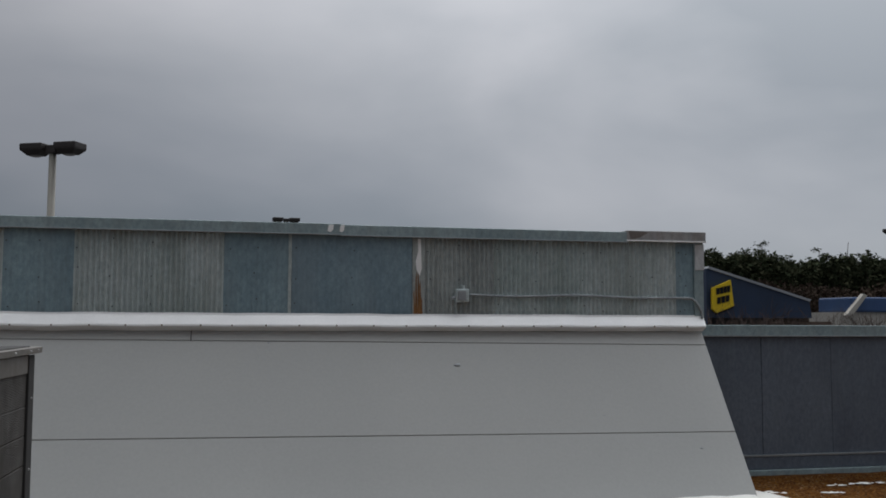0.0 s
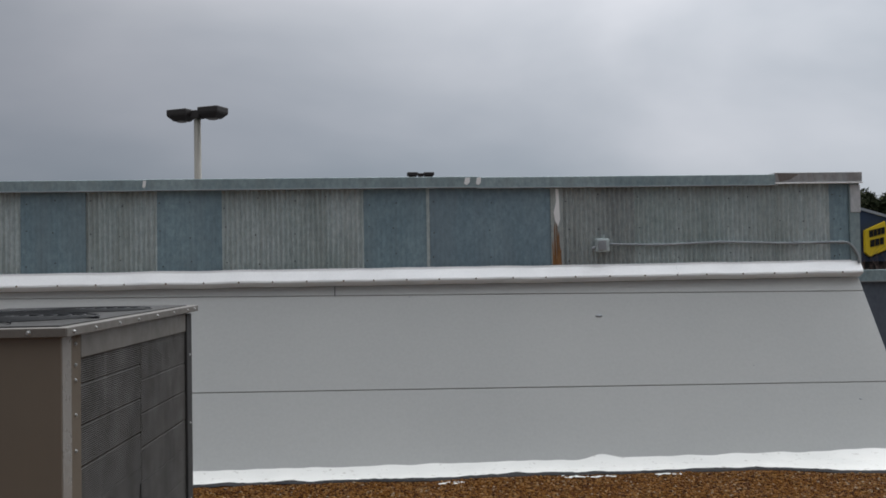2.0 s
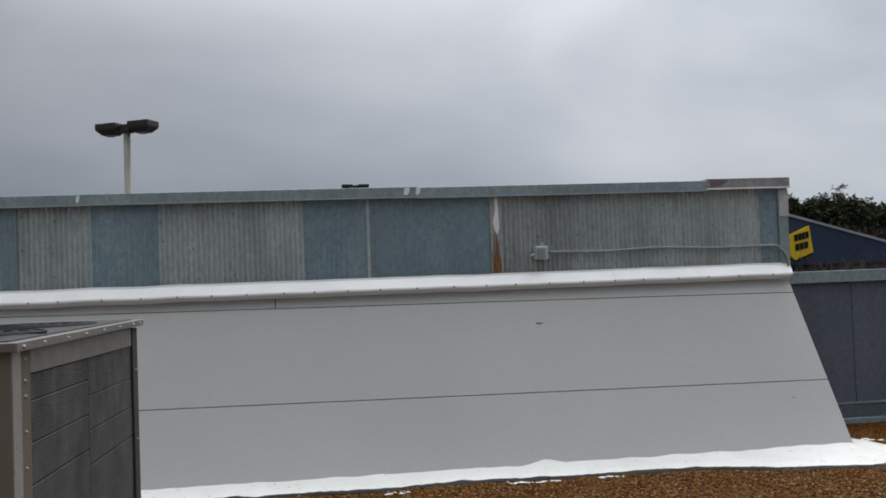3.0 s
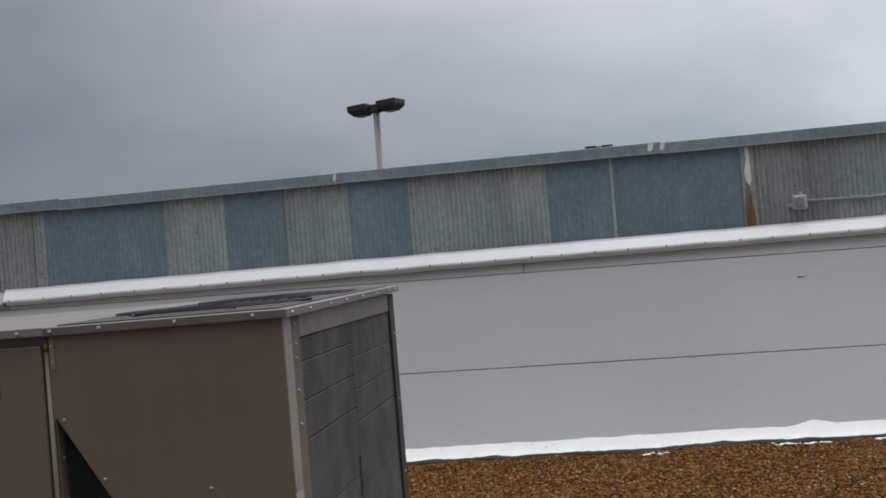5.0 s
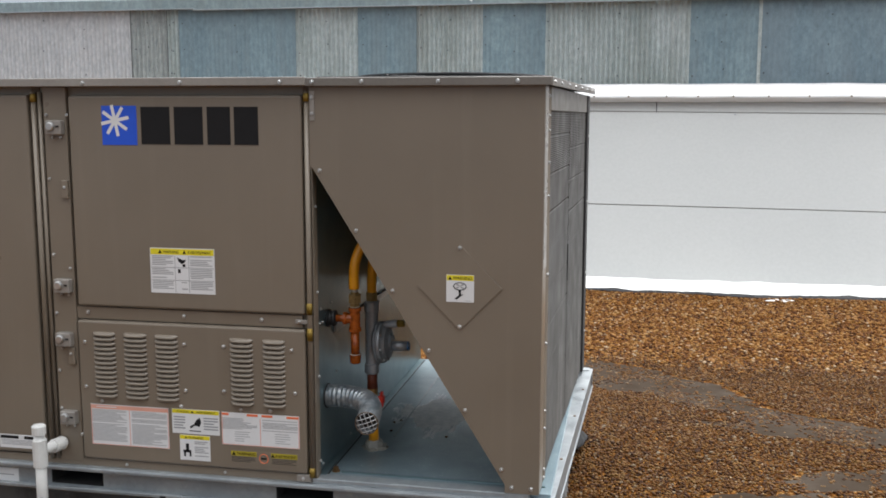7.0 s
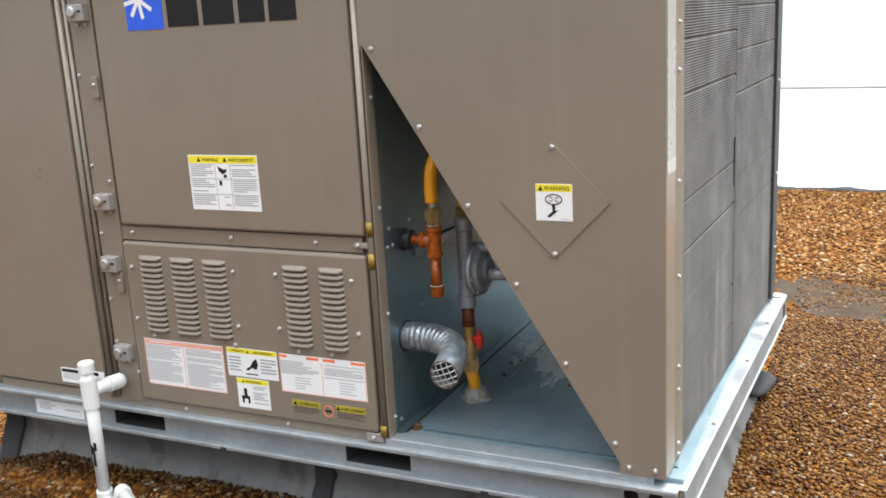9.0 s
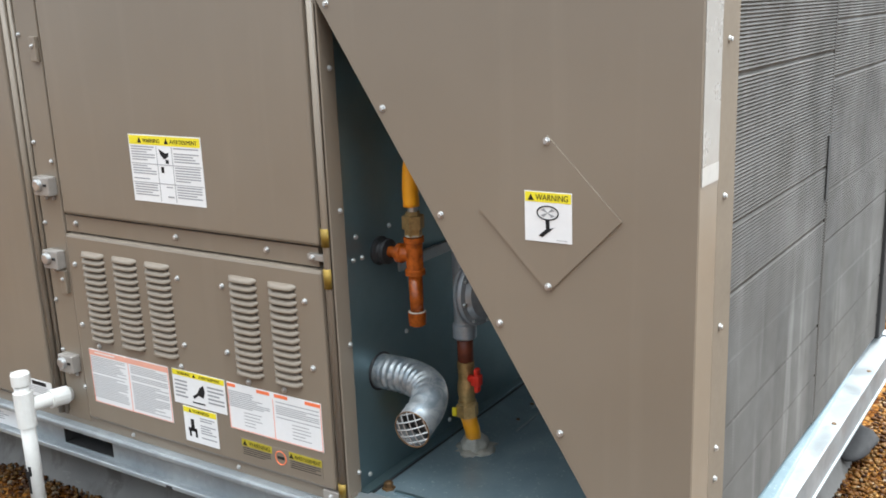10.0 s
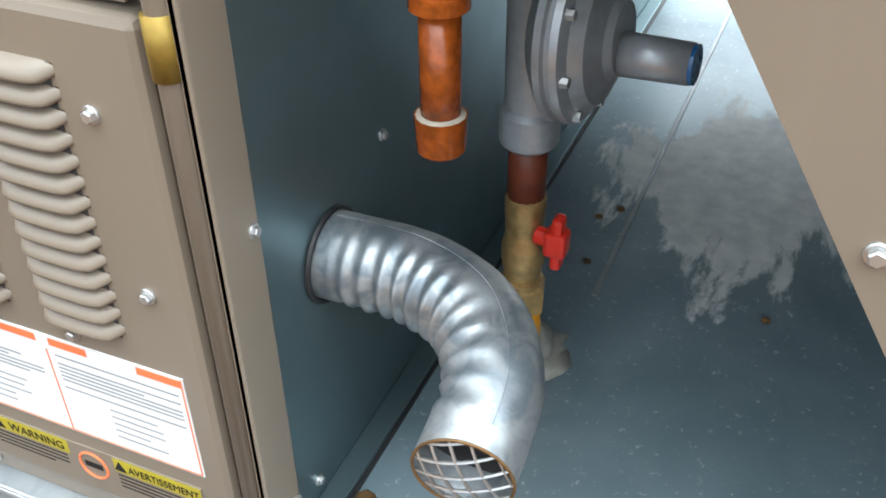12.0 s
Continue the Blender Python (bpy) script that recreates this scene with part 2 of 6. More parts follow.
curb_mat = curb_skin()
mastic = plain("black_mastic", (0.016, 0.016, 0.017), 0.85, 0.0, 0.3, 30, bump=0.4)
wood_yellow = plain("yellow_painted_wood", (0.58, 0.33, 0.03), 0.6, 0.0, 0.2, 40)
timber = plain("bare_timber_shim", (0.36, 0.25, 0.13), 0.7, 0.0, 0.2, 40)


def painted_board():
    m = Mat("grey_painted_board", (0.45, 0.455, 0.455), 0.55)
    big = m.ramp(m.noise(0.5, 4, (1, 1, 1)), (0.3, (0.365, 0.372, 0.363)), (0.7, (0.400, 0.405, 0.393)))
    fine = m.ramp(m.noise(35, 5), (0.25, (0.93, 0.93, 0.93)), (0.7, (1, 1, 1)))
    runs = m.level(m.noise(5, 4, (1, 0.12, 0.12)), 0.62, 0.8, 0.0, 0.25)
    m.base(m.mix(runs, m.mix(1.0, big, fine, "MULTIPLY"), (0.342, 0.347, 0.338)))
    m.bump(m.noise(140, 3), 0.12, 0.001)
    return m.m


board_mat = painted_board()


def white_coat():
    m = Mat("white_roof_coating", (0.8, 0.8, 0.78), 0.5)
    dirt = m.level(m.noise(16, 7, rough=0.65), 0.60, 0.68, 0.0, 0.75)
    m.base(m.mix(dirt, m.ramp(m.noise(2, 4), (0.3, (0.70, 0.70, 0.67)), (0.7, (0.79, 0.785, 0.75))), (0.36, 0.34, 0.30)))
    m.bump(m.noise(30, 5), 0.4, 0.004)
    return m.m


white_mat = white_coat()
white_steel = plain("white_coated_flashing", (0.88, 0.885, 0.88), 0.4, 0.0, 0.05, 20)
flash_steel = plain("bright_white_drip_flashing", (0.92, 0.925, 0.92), 0.45, 0.4, 0.05, 20)


def wall_sheet(name, dark, light, grime, rust=False):
    m = Mat(name, light, 0.5, 0.2)
    base = m.ramp(m.noise(1.6, 5, (1, 1, 0.5)), (0.3, dark), (0.7, light))
    flower = m.ramp(m.noise(26, 6, (1, 1, 0.6), 0.75), (0.3, (0.55, 0.58, 0.60)), (0.7, (1.0, 1.0, 1.0)))
    col = m.mix(1.0, base, flower, "MULTIPLY")
    runs = m.level(m.noise(6, 6, (1, 1, 0.12), 0.65), 0.45, 0.75, 0.0, 0.7)
    col = m.mix(runs, col, grime)
    m.base(col)
    m.rough(m.level(m.noise(8, 3), 0.3, 0.7, 0.42, 0.62))
    m.bump(m.noise(60, 3), 0.1, 0.001)
    return m.m


sheet_blue = wall_sheet("blue_grey_galvanised_sheet", (0.208, 0.304, 0.353), (0.308, 0.431, 0.476), (0.185, 0.241, 0.266))
sheet_dark = wall_sheet("dark_slate_galvanised_sheet", (0.190, 0.280, 0.335), (0.280, 0.388, 0.441), (0.179, 0.231, 0.264))
sheet_light = wall_sheet("weathered_pale_galvanised_sheet", (0.436, 0.510, 0.497), (0.682, 0.746, 0.746), (0.255, 0.286, 0.264))
sheet_grey = wall_sheet("stained_grey_galvanised_sheet", (0.372, 0.408, 0.402), (0.589, 0.631, 0.612), (0.197, 0.214, 0.202))
sheet_white = wall_sheet("white_painted_corrugated_sheet", (0.58, 0.59, 0.60), (0.70, 0.71, 0.72), (0.50, 0.51, 0.51))
coping_mat = wall_sheet("weathered_steel_coping", (0.266, 0.351, 0.371), (0.392, 0.486, 0.503), (0.214, 0.254, 0.248))
coping_new = wall_sheet("bare_bright_steel_coping", (0.325, 0.325, 0.325), (0.531, 0.531, 0.531), (0.177, 0.133, 0.103))
low_wall_mat = wall_sheet("dark_blue_grey_wall_sheet", (0.117, 0.140, 0.179), (0.179, 0.211, 0.257), (0.101, 0.122, 0.148))
seam_mat = plain("pale_seam_strip", (0.45, 0.48, 0.48), 0.5, 0.2, 0.2, 20)


def rust_strip():
    m = Mat("rust_stained_strip", (0.3, 0.14, 0.05), 0.7)
    m.base(m.ramp(m.noise(14, 6, (1, 1, 0.15), 0.65), (0.3, (0.09, 0.045, 0.022)), (0.5, (0.22, 0.10, 0.03)), (0.72, (0.33, 0.23, 0.13))))
    return m.m


rust_mat = rust_strip()

STONES = ((0.0, (0.045, 0.015, 0.005)), (0.20, (0.105, 0.038, 0.009)), (0.45, (0.185, 0.072, 0.014)), (0.72, (0.27, 0.120, 0.026)), (0.95, (0.33, 0.185, 0.065)), (1.0, (0.46, 0.38, 0.28)))


def gravel_ground():
    m = Mat("brown_pea_gravel", (0.22, 0.12, 0.05), 0.75, 0.0, 0.12)
    m.p.inputs["IOR"].default_value = 1.2
    v = m.cells(62.0)
    sep = m.n.new("ShaderNodeSeparateColor")
    m.l.new(v.outputs["Color"], sep.inputs[0])
    col = m.ramp(sep.outputs[0], *STONES)
    # shade between the stones, painted in by distance from each centre
    gap_shade = m.ramp(v.outputs["Distance"], (0.30, (1, 1, 1)), (0.75, (0.42, 0.36, 0.30)))
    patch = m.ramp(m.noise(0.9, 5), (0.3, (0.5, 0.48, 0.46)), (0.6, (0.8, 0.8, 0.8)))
    m.base(m.mix(1.0, m.mix(1.0, col, gap_shade, "MULTIPLY"), patch, "MULTIPLY"))
    inv = m.level(v.outputs["Distance"], 0.0, 0.8, 1.0, 0.0)
    m.bump(inv, 1.0, 0.012)
    return m.m


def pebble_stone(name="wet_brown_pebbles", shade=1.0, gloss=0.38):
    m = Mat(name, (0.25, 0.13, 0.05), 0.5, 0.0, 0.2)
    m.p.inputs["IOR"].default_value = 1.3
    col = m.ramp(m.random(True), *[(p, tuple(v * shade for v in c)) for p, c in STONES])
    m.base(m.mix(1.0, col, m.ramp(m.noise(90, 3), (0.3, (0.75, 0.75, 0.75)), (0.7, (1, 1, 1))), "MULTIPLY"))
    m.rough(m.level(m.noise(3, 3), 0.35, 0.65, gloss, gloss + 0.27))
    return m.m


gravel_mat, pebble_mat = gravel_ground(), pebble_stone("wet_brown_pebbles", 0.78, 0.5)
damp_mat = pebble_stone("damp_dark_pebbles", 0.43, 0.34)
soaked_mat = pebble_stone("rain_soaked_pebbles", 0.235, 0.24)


def wet_roof(name="wet_bare_roof_membrane", spec=0.05, ior=1.15, gloss=0.7):
    m = Mat(name, (0.10, 0.095, 0.09), 0.4, 0.0, spec)
    m.p.inputs["IOR"].default_value = ior
    m.base(m.ramp(m.noise(4, 7, rough=0.65), (0.3, (0.028, 0.020, 0.014)), (0.55, (0.045, 0.035, 0.027)), (0.75, (0.070, 0.059, 0.049))))
    m.rough(m.level(m.noise(3, 4), 0.36, 0.60, gloss, 0.95))
    m.bump(m.noise(40, 5), 0.3, 0.002)
    return m.m


wet_mat, pool_mat = wet_roof(), wet_roof("standing_rain_water", 0.3, 1.33, 0.22)
lamp_brown = plain("dark_bronze_lamp_housing", (0.028, 0.022, 0.02), 0.5)
pole_mat = plain("grey_tan_lamp_pole", (0.30, 0.285, 0.25), 0.6, 0.0, 0.1, 5)
lens_mat = plain("clouded_lamp_lens", (0.28, 0.27, 0.26), 0.3)
cover_mat = plain("smoky_clear_plastic", (0.15, 0.155, 0.155), 0.18)
store_blue = plain("dark_blue_store_cladding", (0.017, 0.036, 0.080), 0.5, 0.0, 0.15, 3)
store_edge = plain("grey_roof_edge", (0.32, 0.34, 0.37), 0.5, 0.0, 0.1, 3)
sign_yellow = plain("yellow_sign_face", (0.75, 0.52, 0.01), 0.45, 0.0, 0.06, 3)
asphalt = plain("asphalt", (0.05, 0.05, 0.052), 0.85, 0.0, 0.25, 3)
leaf_mat = Mat("dark_evergreen_leaves", (0.03, 0.04, 0.02), 0.9, 0.0, 0.03)
leaf_mat = leaf_mat.base(leaf_mat.ramp(leaf_mat.random(True), (0.0, (0.026, 0.036, 0.020)), (0.6, (0.050, 0.060, 0.034)), (1.0, (0.078, 0.080, 0.048)))).m
bark_mat = plain("grey_brown_bark", (0.075, 0.055, 0.042), 0.8, 0.0, 0.2, 4)
twig_mat = plain("red_brown_bare_twigs", (0.085, 0.054, 0.044), 0.8, 0.0, 0.3, 2)
bare_mat = plain("grey_brown_leafless_crowns", (0.060, 0.044, 0.035), 0.95, 0.0, 0.3, 2, spec=0.03)
block_mat = plain("pale_block_wall", (0.42, 0.40, 0.36), 0.8, 0.0, 0.1, 3)

# ---- mesh helpers ----


def mesh_of(name, bm, material, smooth=False):
    me = bpy.data.meshes.new(name)
    bm.normal_update()
    bm.to_mesh(me)
    bm.free()
    me.materials.append(material)
    if smooth:
        me.shade_smooth()
    return me


def part(name, bm, material, parent, label="", smooth=False):
    ob = new(name, mesh_of(name, bm, material, smooth))
    ob.parent = parent
    return tagged(ob, label, kind="stuff" if name == "print" else "")


def pieces(name, rows, material, parent):
    for row in rows:
        part(name, boxes(row), material, parent)


def thing(name, label, category, group="", kind="", at=(0, 0, 0)):
    ob = new(name)
    ob.location = at
    ob.empty_display_size = 0.05
    return tagged(ob, label, category, group, kind)


def solid(name, bm, material, label, category, kind="", group="", smooth=False):
    return tagged(new(name, mesh_of(name, bm, material, smooth)), label, category, group, kind)


def box(bm, x0, x1, y0, y1, z0, z1, bevel=0.0, seg=2):
    r = bmesh.ops.create_cube(bm, size=1)
    vs = r["verts"]
    bmesh.ops.scale(bm, vec=(x1 - x0, y1 - y0, z1 - z0), verts=vs)
    bmesh.ops.translate(bm, vec=((x0 + x1) / 2, (y0 + y1) / 2, (z0 + z1) / 2), verts=vs)
    if bevel:
        es = list({e for v in vs for e in v.link_edges})
        bmesh.ops.bevel(bm, geom=es, offset=bevel, segments=seg, profile=0.5, affect="EDGES", clamp_overlap=True)
    return bm


def boxes(*rows, bevel=0.0):
    bm = bmesh.new()
    for r in rows:
        box(bm, *r, bevel=bevel)
    return bm


def sweep(bm, path, radius, seg=14, cap=True):
    """A round tube along a list of points; radius: a number, or one for each point."""
    pts = [Vector(p) for p in path]
    rs = radius if isinstance(radius, (list, tuple)) else [radius] * len(pts)
    side, rings = None, []
    for i, p in enumerate(pts):
        way = (pts[min(i + 1, len(pts) - 1)] - pts[max(i - 1, 0)]).normalized()
        if side is None:
            side = way.orthogonal().normalized()
        side = (side - way * side.dot(way)).normalized()
        up = way.cross(side)
        rings.append([bm.verts.new(p + (side * math.cos(a) + up * math.sin(a)) * rs[i]) for a in (2 * math.pi * k / seg for k in range(seg))])
    for a, b in zip(rings, rings[1:]):
        for k in range(seg):
            bm.faces.new((a[k], a[(k + 1) % seg], b[(k + 1) % seg], b[k]))
    if cap:
        bm.faces.new(rings[0][::-1])
        bm.faces.new(rings[-1])
    return bm


def tube(path, radius, seg=14, cap=True):
    return sweep(bmesh.new(), path, radius, seg, cap)


def lathe(bm, origin, axis, profile, seg=24):
    """Turned shape: profile of (distance along axis, radius)."""
    o, w = Vector(origin), Vector(axis).normalized()
    return sweep_rings(bm, [(o + w * d, r) for d, r in profile], w, seg)


def sweep_rings(bm, rows, w, seg):
    s = w.orthogonal().normalized()
    u = w.cross(s)
    rings = [[bm.verts.new(p + (s * math.cos(a) + u * math.sin(a)) * max(r, 1e-4)) for a in (2 * math.pi * k / seg for k in range(seg))] for p, r in rows]
    for a, b in zip(rings, rings[1:]):
        for k in range(seg):
            f = bm.faces.new((a[k], a[(k + 1) % seg], b[(k + 1) % seg], b[k]))
            f.smooth = seg >= 12
    bm.faces.new(rings[0][::-1])
    bm.faces.new(rings[-1])
    for ring in rings:
        for k in range(seg):
            e = bm.edges.get((ring[k], ring[(k + 1) % seg]))
            e.smooth = False
    return bm


def arc(points, steps=10):
    """A smooth line through the points (Catmull-Rom)."""
    p = [Vector(q) for q in points]
    p = [p[0] * 2 - p[1], *p, p[-1] * 2 - p[-2]]
    out = []
    for a, b, c, d in zip(p, p[1:], p[2:], p[3:]):
        for k in range(steps):
            t = k / steps
            out.append(0.5 * (2 * b + (c - a) * t + (2 * a - 5 * b + 4 * c - d) * t * t + (3 * b - a - 3 * c + d) * t ** 3))
    return out + [p[-2]]


def plate(x0, x1, z0, z1, y0, y1, holes=()):
    """An upright plate facing -y with holes: (x, z, r) round or (x0, x1, z0, z1) square."""
    bm = bmesh.new()

    def loop(pts):
        vs = [bm.verts.new((x, y0, z)) for x, z in pts]
        return [bm.edges.new((vs[k], vs[(k + 1) % len(vs)])) for k in range(len(vs))]

    edges = loop([(x0, z0), (x1, z0), (x1, z1), (x0, z1)])
    for h in holes:
        if len(h) == 3:
            edges += loop([(h[0] + h[2] * math.cos(a), h[1] + h[2] * math.sin(a)) for a in (2 * math.pi * k / 20 for k in range(20))])
        else:
            edges += loop([(h[0], h[2]), (h[1], h[2]), (h[1], h[3]), (h[0], h[3])])
    bmesh.ops.triangle_fill(bm, use_beauty=True, use_dissolve=False, edges=edges)
    r = bmesh.ops.extrude_face_region(bm, geom=bm.faces[:])
    bmesh.ops.translate(bm, vec=(0, y1 - y0, 0), verts=[g for g in r["geom"] if isinstance(g, bmesh.types.BMVert)])
    bmesh.ops.recalc_face_normals(bm, faces=bm.faces[:])
    return bm


def polygon(pts, y0, y1, bevel=0.0):
    """An upright polygon of (x, z) points from y0 to y1."""
    bm = bmesh.new()
    f = bm.faces.new([bm.verts.new((x, y0, z)) for x, z in pts])
    r = bmesh.ops.extrude_face_region(bm, geom=[f])
    bmesh.ops.translate(bm, vec=(0, y1 - y0, 0), verts=[g for g in r["geom"] if isinstance(g, bmesh.types.BMVert)])
    bmesh.ops.recalc_face_normals(bm, faces=bm.faces[:])
    if bevel:
        bmesh.ops.bevel(bm, geom=bm.edges[:], offset=bevel, segments=2, profile=0.5, affect="EDGES", clamp_overlap=True)
    return bm


def letters(text, height, material, parent, x, y, z, name="lettering", width=None):
    """Words in the built-in font, upright, facing -y, left foot at x, z."""
    cu = bpy.data.curves.new(name, "FONT")
    cu.body, cu.size, cu.extrude = text, height * 1.38, 0.0002
    tmp = bpy.data.objects.new(name, cu)
    scene.collection.objects.link(tmp)
    bpy.context.view_layer.update()
    me = bpy.data.meshes.new_from_object(tmp.evaluated_get(bpy.context.evaluated_depsgraph_get()))
    bpy.data.objects.remove(tmp)
    me.materials.clear()
    me.materials.append(material)
    xs = [v.co.x for v in me.vertices]
    k = width / (max(xs) - min(xs)) if width else 1.0
    me.transform(pose(x, y, z, 90) @ Matrix.Diagonal((k, 1, 1, 1)) @ Matrix.Translation((-min(xs), 0, 0)))
    ob = new(name, me)
    ob.parent = parent
    return ob


# a zinc hex screw with a washer, head towards -y
sb = bmesh.new()
lathe(sb, (0, 0, 0), (0, -1, 0), [(-0.001, 0.0072), (0.0012, 0.0072), (0.002, 0.0066)], 12)
lathe(sb, (0, 0, 0), (0, -1, 0), [(0.002, 0.0050), (0.0052, 0.0050), (0.0062, 0.0040)], 6)
SCREW = mesh_of("screw", sb, screw_mat)


DARK_SCREW = SCREW.copy()
DARK_SCREW.materials[0] = rust_bolt


def screw(parent, x, z, y=0.0, turn=0.0, size=1.0):
    ob = new("screw", SCREW)
    ob.parent = parent
    ob.matrix_basis = pose(x, y, z, 0, random.uniform(0, 60), turn) @ Matrix.Scale(size * 0.86, 4)
    return ob


# ---- ground and roof ----
WALL_Y, END_X = 6.565, 5.41
UX0, UX1, UY1 = -2.2, 0.0, 1.45


def rise(x, y):
    """Height of the gravel: heaped a little round the machine's curb."""
    dx, dy = max(UX0 - x, 0, x - UX1), max(-y, 0, y - UY1)
    d2 = dx * dx + dy * dy
    heap = 0.055 * math.exp(-max(0.0, 0.055 - y) ** 2 / 0.0075) if -2.15 < x < -0.2 and y < 0.4 else 0.0
    heap *= min(1.0, (-0.2 - x) / 0.35, (x + 2.15) / 0.3)
    return heap + 0.05 * math.exp(-d2 / 0.55) + 0.012 * noise.noise((x * 1.3, y * 1.3, 2.0)) + 0.006 * noise.noise((x * 4, y * 4, 5.0))


def sheet(x0, x1, y0, y1, step, height):
    bm = bmesh.new()
    nx, ny = round((x1 - x0) / step), round((y1 - y0) / step)
    rows = [[bm.verts.new((x0 + (x1 - x0) * i / nx, y0 + (y1 - y0) * j / ny, height(x0 + (x1 - x0) * i / nx, y0 + (y1 - y0) * j / ny))) for i in range(nx + 1)] for j in range(ny + 1)]
    for a, b in zip(rows, rows[1:]):
        for k in range(nx):
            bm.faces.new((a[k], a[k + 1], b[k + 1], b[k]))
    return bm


bm = bmesh.new()
bmesh.ops.create_grid(bm, x_segments=8, y_segments=8, size=3000)
bmesh.ops.translate(bm, vec=(0, 0, -6.5), verts=bm.verts)
solid("ground", bm, asphalt, "dark asphalt car park round the buildings", "ground", "structure")
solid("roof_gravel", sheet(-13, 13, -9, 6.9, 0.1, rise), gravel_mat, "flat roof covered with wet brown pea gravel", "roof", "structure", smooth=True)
solid("building_walls", boxes((-13.2, 13.2, -9.2, 7.3, -6.5, -0.15)), block_mat, "pale block walls of the building below the roof", "wall", "structure")
solid("parapet_rear", boxes((-13.2, 13.2, -9.25, -9.0, -0.2, 0.6)), low_wall_mat, "low metal-clad parapet along the roof edge", "parapet", "structure")
solid("parapet_side", boxes((-13.25, -13.0, -9.0, 6.5, -0.2, 0.6)), low_wall_mat, "low metal-clad parapet along the roof edge", "parapet", "structure")
solid("parapet_east", boxes((13.0, 13.25, -9.0, 6.9, -0.2, 1.55)), low_wall_mat, "metal-clad parapet closing the roof", "parapet", "structure")

# bare wet patches: x, y, half length, half width, turn
PATCHES = ((0.42, 2.36, 0.72, 0.24, -36), (1.15, 1.86, 0.60, 0.24, -18), (0.78, 1.74, 0.24, 0.07, -12), (0.72, 0.86, 0.36, 0.15, 22), (-3.0, 0.55, 0.72, 0.5, 12), (-2.55, -0.3, 0.42, 0.2, -8), (-2.3, -0.75, 0.5, 0.16, 6), (1.1, 1.20, 0.40, 0.13, 16), (0.12, 2.72, 0.30, 0.20, -20), (1.85, 1.9, 0.45, 0.3, 10))


def in_patch(x, y, grow=1.0):
    for k, (px, py, a, b, turn) in enumerate(PATCHES):
        c, s = math.cos(radians(turn)), math.sin(radians(turn))
        u, v = (x - px) * c + (y - py) * s, (y - py) * c - (x - px) * s
        ang = math.atan2(v / b, u / a)
        edge = 1 + 0.55 * noise.noise((1.6 * math.cos(ang), 1.6 * math.sin(ang), k * 7.0)) + 0.34 * noise.noise((5 * math.cos(ang), 5 * math.sin(ang), k * 3.0))
        if math.hypot(u / a, v / b) < edge * grow:
            return True
    return False


for k, (px, py, a, b, turn) in enumerate(PATCHES):
    bm = bmesh.new()
    c, s = math.cos(radians(turn)), math.sin(radians(turn))
    hub = bm.verts.new((px, py, rise(px, py) + 0.004))
    rings = []
    for rr in (0.35, 0.7, 1.0):
        ring = []
        for i in range(48):
            ang = 2 * math.pi * i / 48
            edge = 1 + 0.55 * noise.noise((1.6 * math.cos(ang), 1.6 * math.sin(ang), k * 7.0)) + 0.34 * noise.noise((5 * math.cos(ang), 5 * math.sin(ang), k * 3.0))
            u, v = a * math.cos(ang) * edge * rr, b * math.sin(ang) * edge * rr
            x, y = px + u * c - v * s, py + u * s + v * c
            ring.append(bm.verts.new((x, y, rise(x, y) + (0.003 if rr < 1 else -0.003))))
        rings.append(ring)
    for i in range(48):
        bm.faces.new((hub, rings[0][i], rings[0][(i + 1) % 48]))
        for p, q in zip(rings, rings[1:]):
            bm.faces.new((p[i], q[i], q[(i + 1) % 48], p[(i + 1) % 48]))
    solid("puddle", bm, pool_mat if px < -1 else wet_mat, "wet bare patch of dark roof membrane in the gravel", "puddle", "structure", smooth=True)

# ---- sloped parapet back ----
SLOPE = 0.68


def on_slope(z):
    return 5.53 + z * SLOPE


LEFT = -8.6
TILT = 0.009                    # the boards' joints climb a little towards the left


def at_wall(ob):
    """Places a piece of the parapet along the wall's own line."""
    ob.location.x, ob.scale.x = 0.168, 0.984
    return ob


def slab(x0, x1, z0, z1, thick=0.02, lift=0.0):
    bm = bmesh.new()
    n = Vector((0, -1, SLOPE)).normalized()
    corners = [(x, z + (TILT * (5.4 - x) if 0.3 < z < 1.5 else 0.0)) for x, z in ((x0, z0), (x1, z0), (x1, z1), (x0, z1))]
    front = [Vector((x, on_slope(z), z)) + n * lift for x, z in corners]
    vs = [bm.verts.new(p) for p in front] + [bm.verts.new(p - n * thick) for p in front]
    for f in ((0, 1, 2, 3), (7, 6, 5, 4), (0, 4, 5, 1), (1, 5, 6, 2), (2, 6, 7, 3), (3, 7, 4, 0)):
        bm.faces.new([vs[k] for k in f])
    bmesh.ops.recalc_face_normals(bm, faces=bm.faces[:])
    bmesh.ops.bevel(bm, geom=bm.edges[:], offset=0.004, segments=1, affect="EDGES", clamp_overlap=True)
    return bm


slope = at_wall(thing("wall_slope", "sloped parapet back faced with grey painted boards", "wall", kind="structure"))
part("slope_core", slab(LEFT, END_X - 0.004, -0.05, 1.565, 0.12, -0.022), dark_void, slope)
G = 0.0022
for x0, x1, z0, z1 in ((LEFT, -4.98, 1.398 + G, 1.555), (-4.97, 0.242, 1.398 + G, 1.555), (0.25, END_X, 1.398 + G, 1.555), (LEFT, -5.2, 0.585 + G, 1.398 - G), (-5.193, END_X, 0.585 + G, 1.398 - G), (LEFT, END_X, -0.03, 0.585 - G)):
    part("panel", slab(x0, x1, z0, z1), board_mat, slope)
